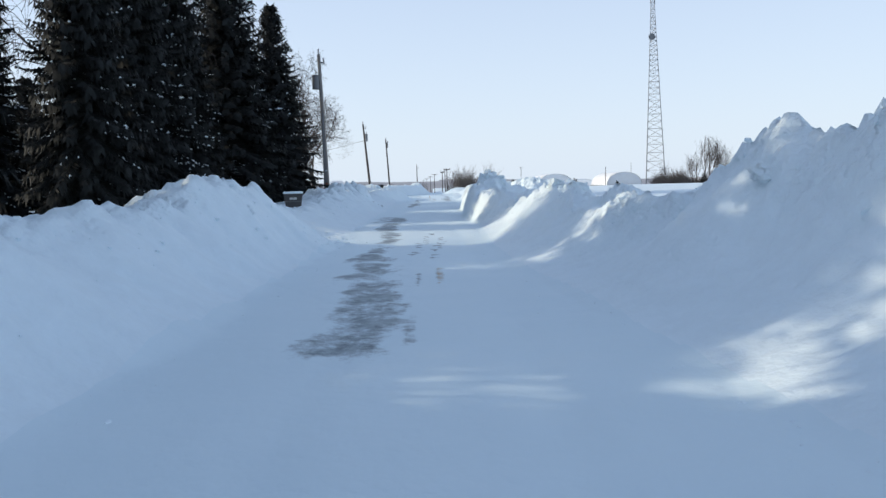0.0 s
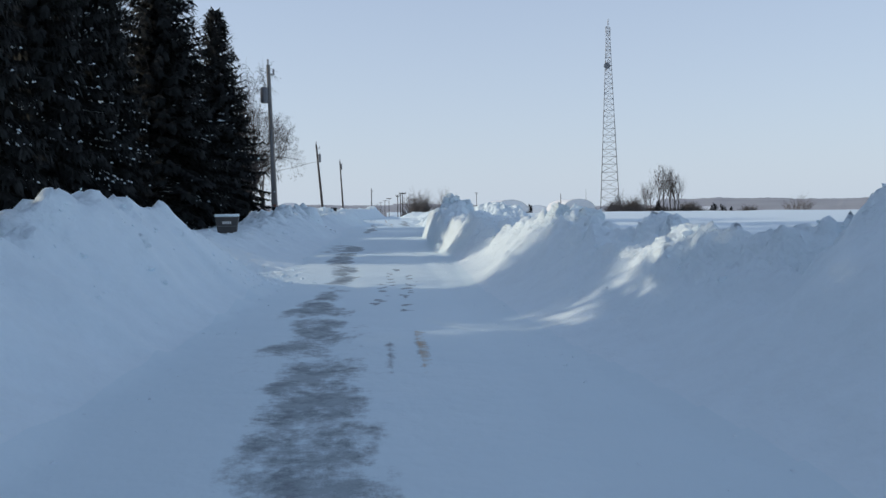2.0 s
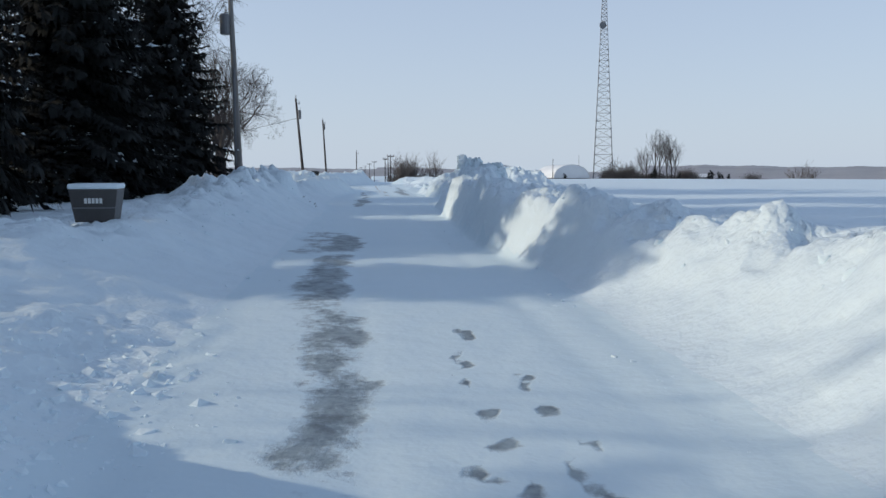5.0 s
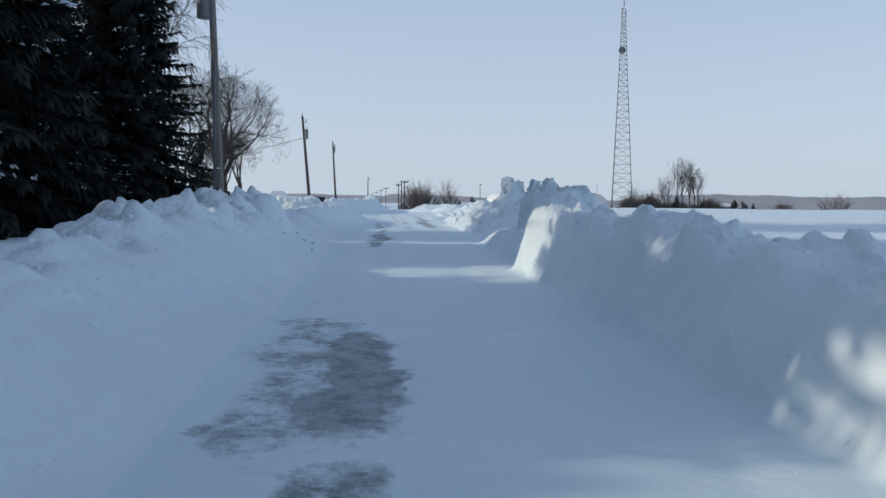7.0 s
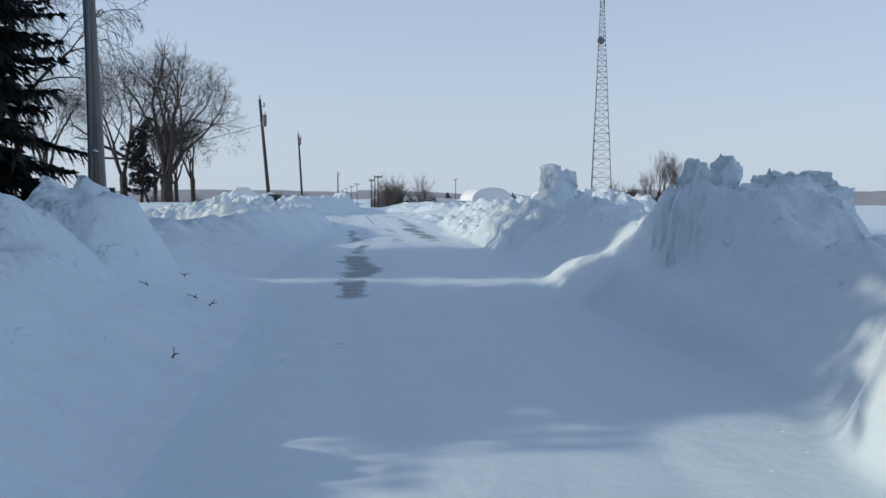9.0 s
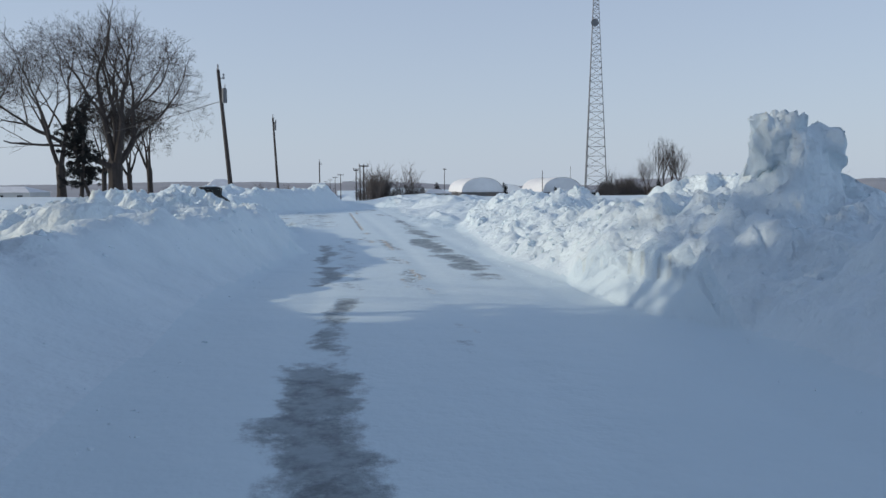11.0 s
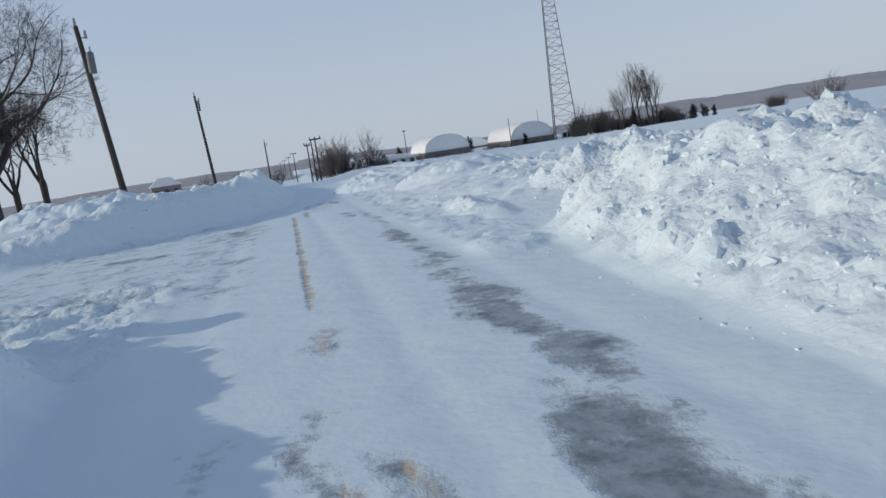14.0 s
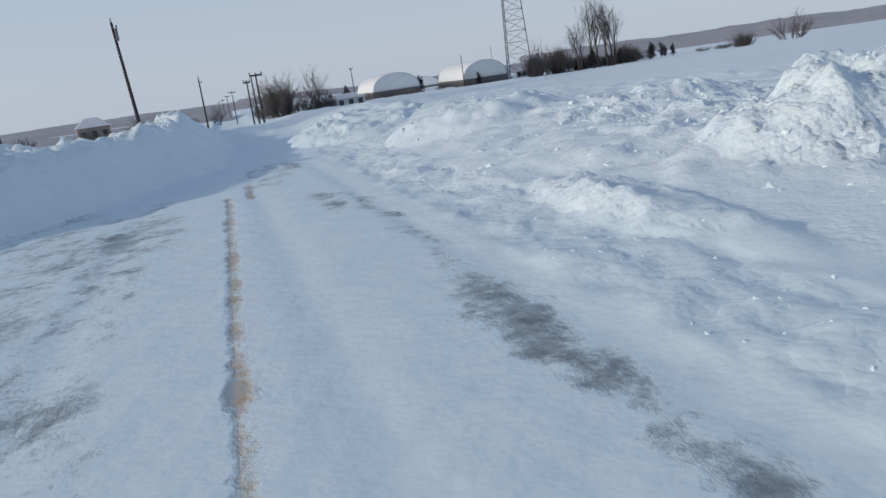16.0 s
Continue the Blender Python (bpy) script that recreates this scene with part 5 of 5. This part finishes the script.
def scatter_chunks():
    rnd = random.Random(12)
    kinds = [chunk_mesh(k, 2) for k in range(9)]
    big = [chunk_mesh(k, 4) for k in range(20, 25)]
    small = [chunk_mesh(k) for k in range(9)]
    shapes = [(np.array([v.co[:] for v in me.vertices]), [tuple(p.vertices) for p in me.polygons]) for me in small]
    for bank, side in (("snow_bank_right", 1), ("snow_bank_left", -1)):
        parent = bpy.data.objects[bank]
        spots = []
        for k in range(7600):
            fine = 1.0
            if side > 0:
                y = rnd.uniform(49.5, 67) if rnd.random() < 0.62 else rnd.uniform(67, 88) if rnd.random() < 0.5 else rnd.uniform(-6, 49.5)
                x = float(right_toe(y)) + float(right_width(y)) * (rnd.uniform(0.12, 1.5) if y > 49 else rnd.gauss(1.08, 0.16))
            else:
                y = rnd.uniform(57, 63.5) if rnd.random() < 0.45 else rnd.uniform(-4, 62) if rnd.random() < 0.7 else rnd.uniform(74, 92)
                x = float(left_toe(y)) - float(left_width(y)) * (rnd.gauss(0.95, 0.25) if y < 57 or y > 64 else rnd.uniform(0.3, 1.5))
            if side > 0 and k % 8 == 0:
                x, y, fine = rnd.uniform(2.0, 3.2), rnd.uniform(63, 80), 0.42
            elif side > 0 and k % 8 == 1:
                x, y = rnd.gauss(7.6, 1.2), rnd.gauss(69.0, 2.4)
            elif side > 0 and 65.6 < y < 70 and x < 6:
                continue
            elif side < 0 and k % 6 == 1:
                x, y = rnd.uniform(-8.5, -2.8), rnd.uniform(56.0, 64.0)
            elif side < 0 and k % 13 == 2:
                x, y, fine = rnd.gauss(-2.7, 0.6), rnd.gauss(64.4, 1.7), 0.8
            if side < 0 and k % 9 == 0:
                x, y = rnd.gauss(-2.6, 0.35), rnd.gauss(14.3, 1.0)
            r = (0.018 + 0.085 * rnd.random() ** 5) * fine
            if y < 49 and side > 0:
                r = (0.025 + 0.11 * rnd.random() ** 2.5) * (0.45 if 20 < y < 33.6 else 1.0)
                if rnd.random() < 0.15:
                    continue
            if side < 0 and rnd.random() < 0.2:
                continue
            spots.append((r, x, y))
        zones = ((7.6, 69.0, 1.5, 2.2, 900), (6.8, 61.0, 1.6, 4.5, 1100), (5.0, 55.0, 1.2, 3.0, 700), (6.0, 74.0, 1.6, 2.0, 400), (5.0, 81.0, 1.6, 4.0, 250)) if side > 0 else ((-5.5, 60.0, 2.0, 2.2, 900), (-4.4, 78.0, 1.6, 2.5, 160))
        for zx, zy, sx, sy, n in zones:               # lumps lie in drifts, with smoother snow between
            for _ in range(n):
                x, y = rnd.gauss(zx, sx), rnd.gauss(zy, sy)
                drift = noise.noise(Vector((x * 0.9, y * 0.9, 4.2))) > -0.02
                if (side > 0 and drift and x > float(right_toe(y)) + 0.5) or (side < 0 and x < float(left_toe(y)) - 0.7 and (y < 64 or y > 75)):
                    spots.append((0.035 + 0.13 * rnd.random() ** 2.2, x, y))
        for _ in range(700):                          # crumbs along the foot of the bank
            y = rnd.uniform(-3, 62)
            x = float(right_toe(y)) + rnd.gauss(-0.1, 0.16) if side > 0 else float(left_toe(y)) + rnd.gauss(0.1, 0.22)
            spots.append((0.008 + 0.035 * rnd.random() ** 3, x, y))
        blocks = []
        if side > 0:                                  # larger broken blocks along the cut crests
            for bx, by, n, wide in ((3.35, 36.6, 5, 0.45), (3.1, 13.2, 5, 0.4), (3.6, 5.0, 4, 0.6), (6.1, 69.8, 7, 0.9), (5.6, 66.4, 6, 0.8), (6.6, 62.5, 3, 1.2), (6.0, 57.0, 3, 1.2), (7.0, 73.4, 5, 0.9)):
                blocks += [(0.15 + 0.11 * rnd.random(), rnd.gauss(bx, wide * 0.6), rnd.gauss(by, wide)) for _ in range(n)]
        else:
            for bx, by, n, wide in ((-5.4, 37.2, 6, 0.9), (-4.6, 9.6, 4, 0.7), (-4.2, 53.4, 4, 0.7)):
                blocks += [(0.15 + 0.09 * rnd.random(), rnd.gauss(bx, wide), rnd.gauss(by, wide)) for _ in range(n)]
        spots += blocks
        xs, ys = np.array([q[1] for q in spots]), np.array([q[2] for q in spots])
        zs = snow_height(xs, ys)
        order = sorted(range(len(spots)), key=lambda q: -spots[q][0])
        vs, fs, count = [], [], 0
        for n, q in enumerate(order):
            r = spots[q][0]
            m = pose(xs[q], ys[q], zs[q] - (0.62 if r >= 0.10 else 0.40) * r, rnd.uniform(-40, 40), rnd.uniform(-40, 40), rnd.uniform(0, 360)) @ Matrix.Diagonal((r, r, r, 1))
            k = rnd.randrange(9)
            if n < 290:
                ob = new("chunk", big[k % 5] if r >= 0.15 else kinds[k])
                ob.parent = parent
                ob.matrix_basis = m
            else:
                a = np.array(m)
                vs.append(shapes[k][0] @ a[:3, :3].T + a[:3, 3])
                fs += [tuple(i + count for i in p) for p in shapes[k][1]]
                count += len(shapes[k][0])
        rest = link_mesh("broken_snow", np.concatenate(vs).tolist(), fs, CLOD)
        tagged(rest, "small crumbs of broken snow on a bank", "snow", kind="stuff")


scatter_chunks()
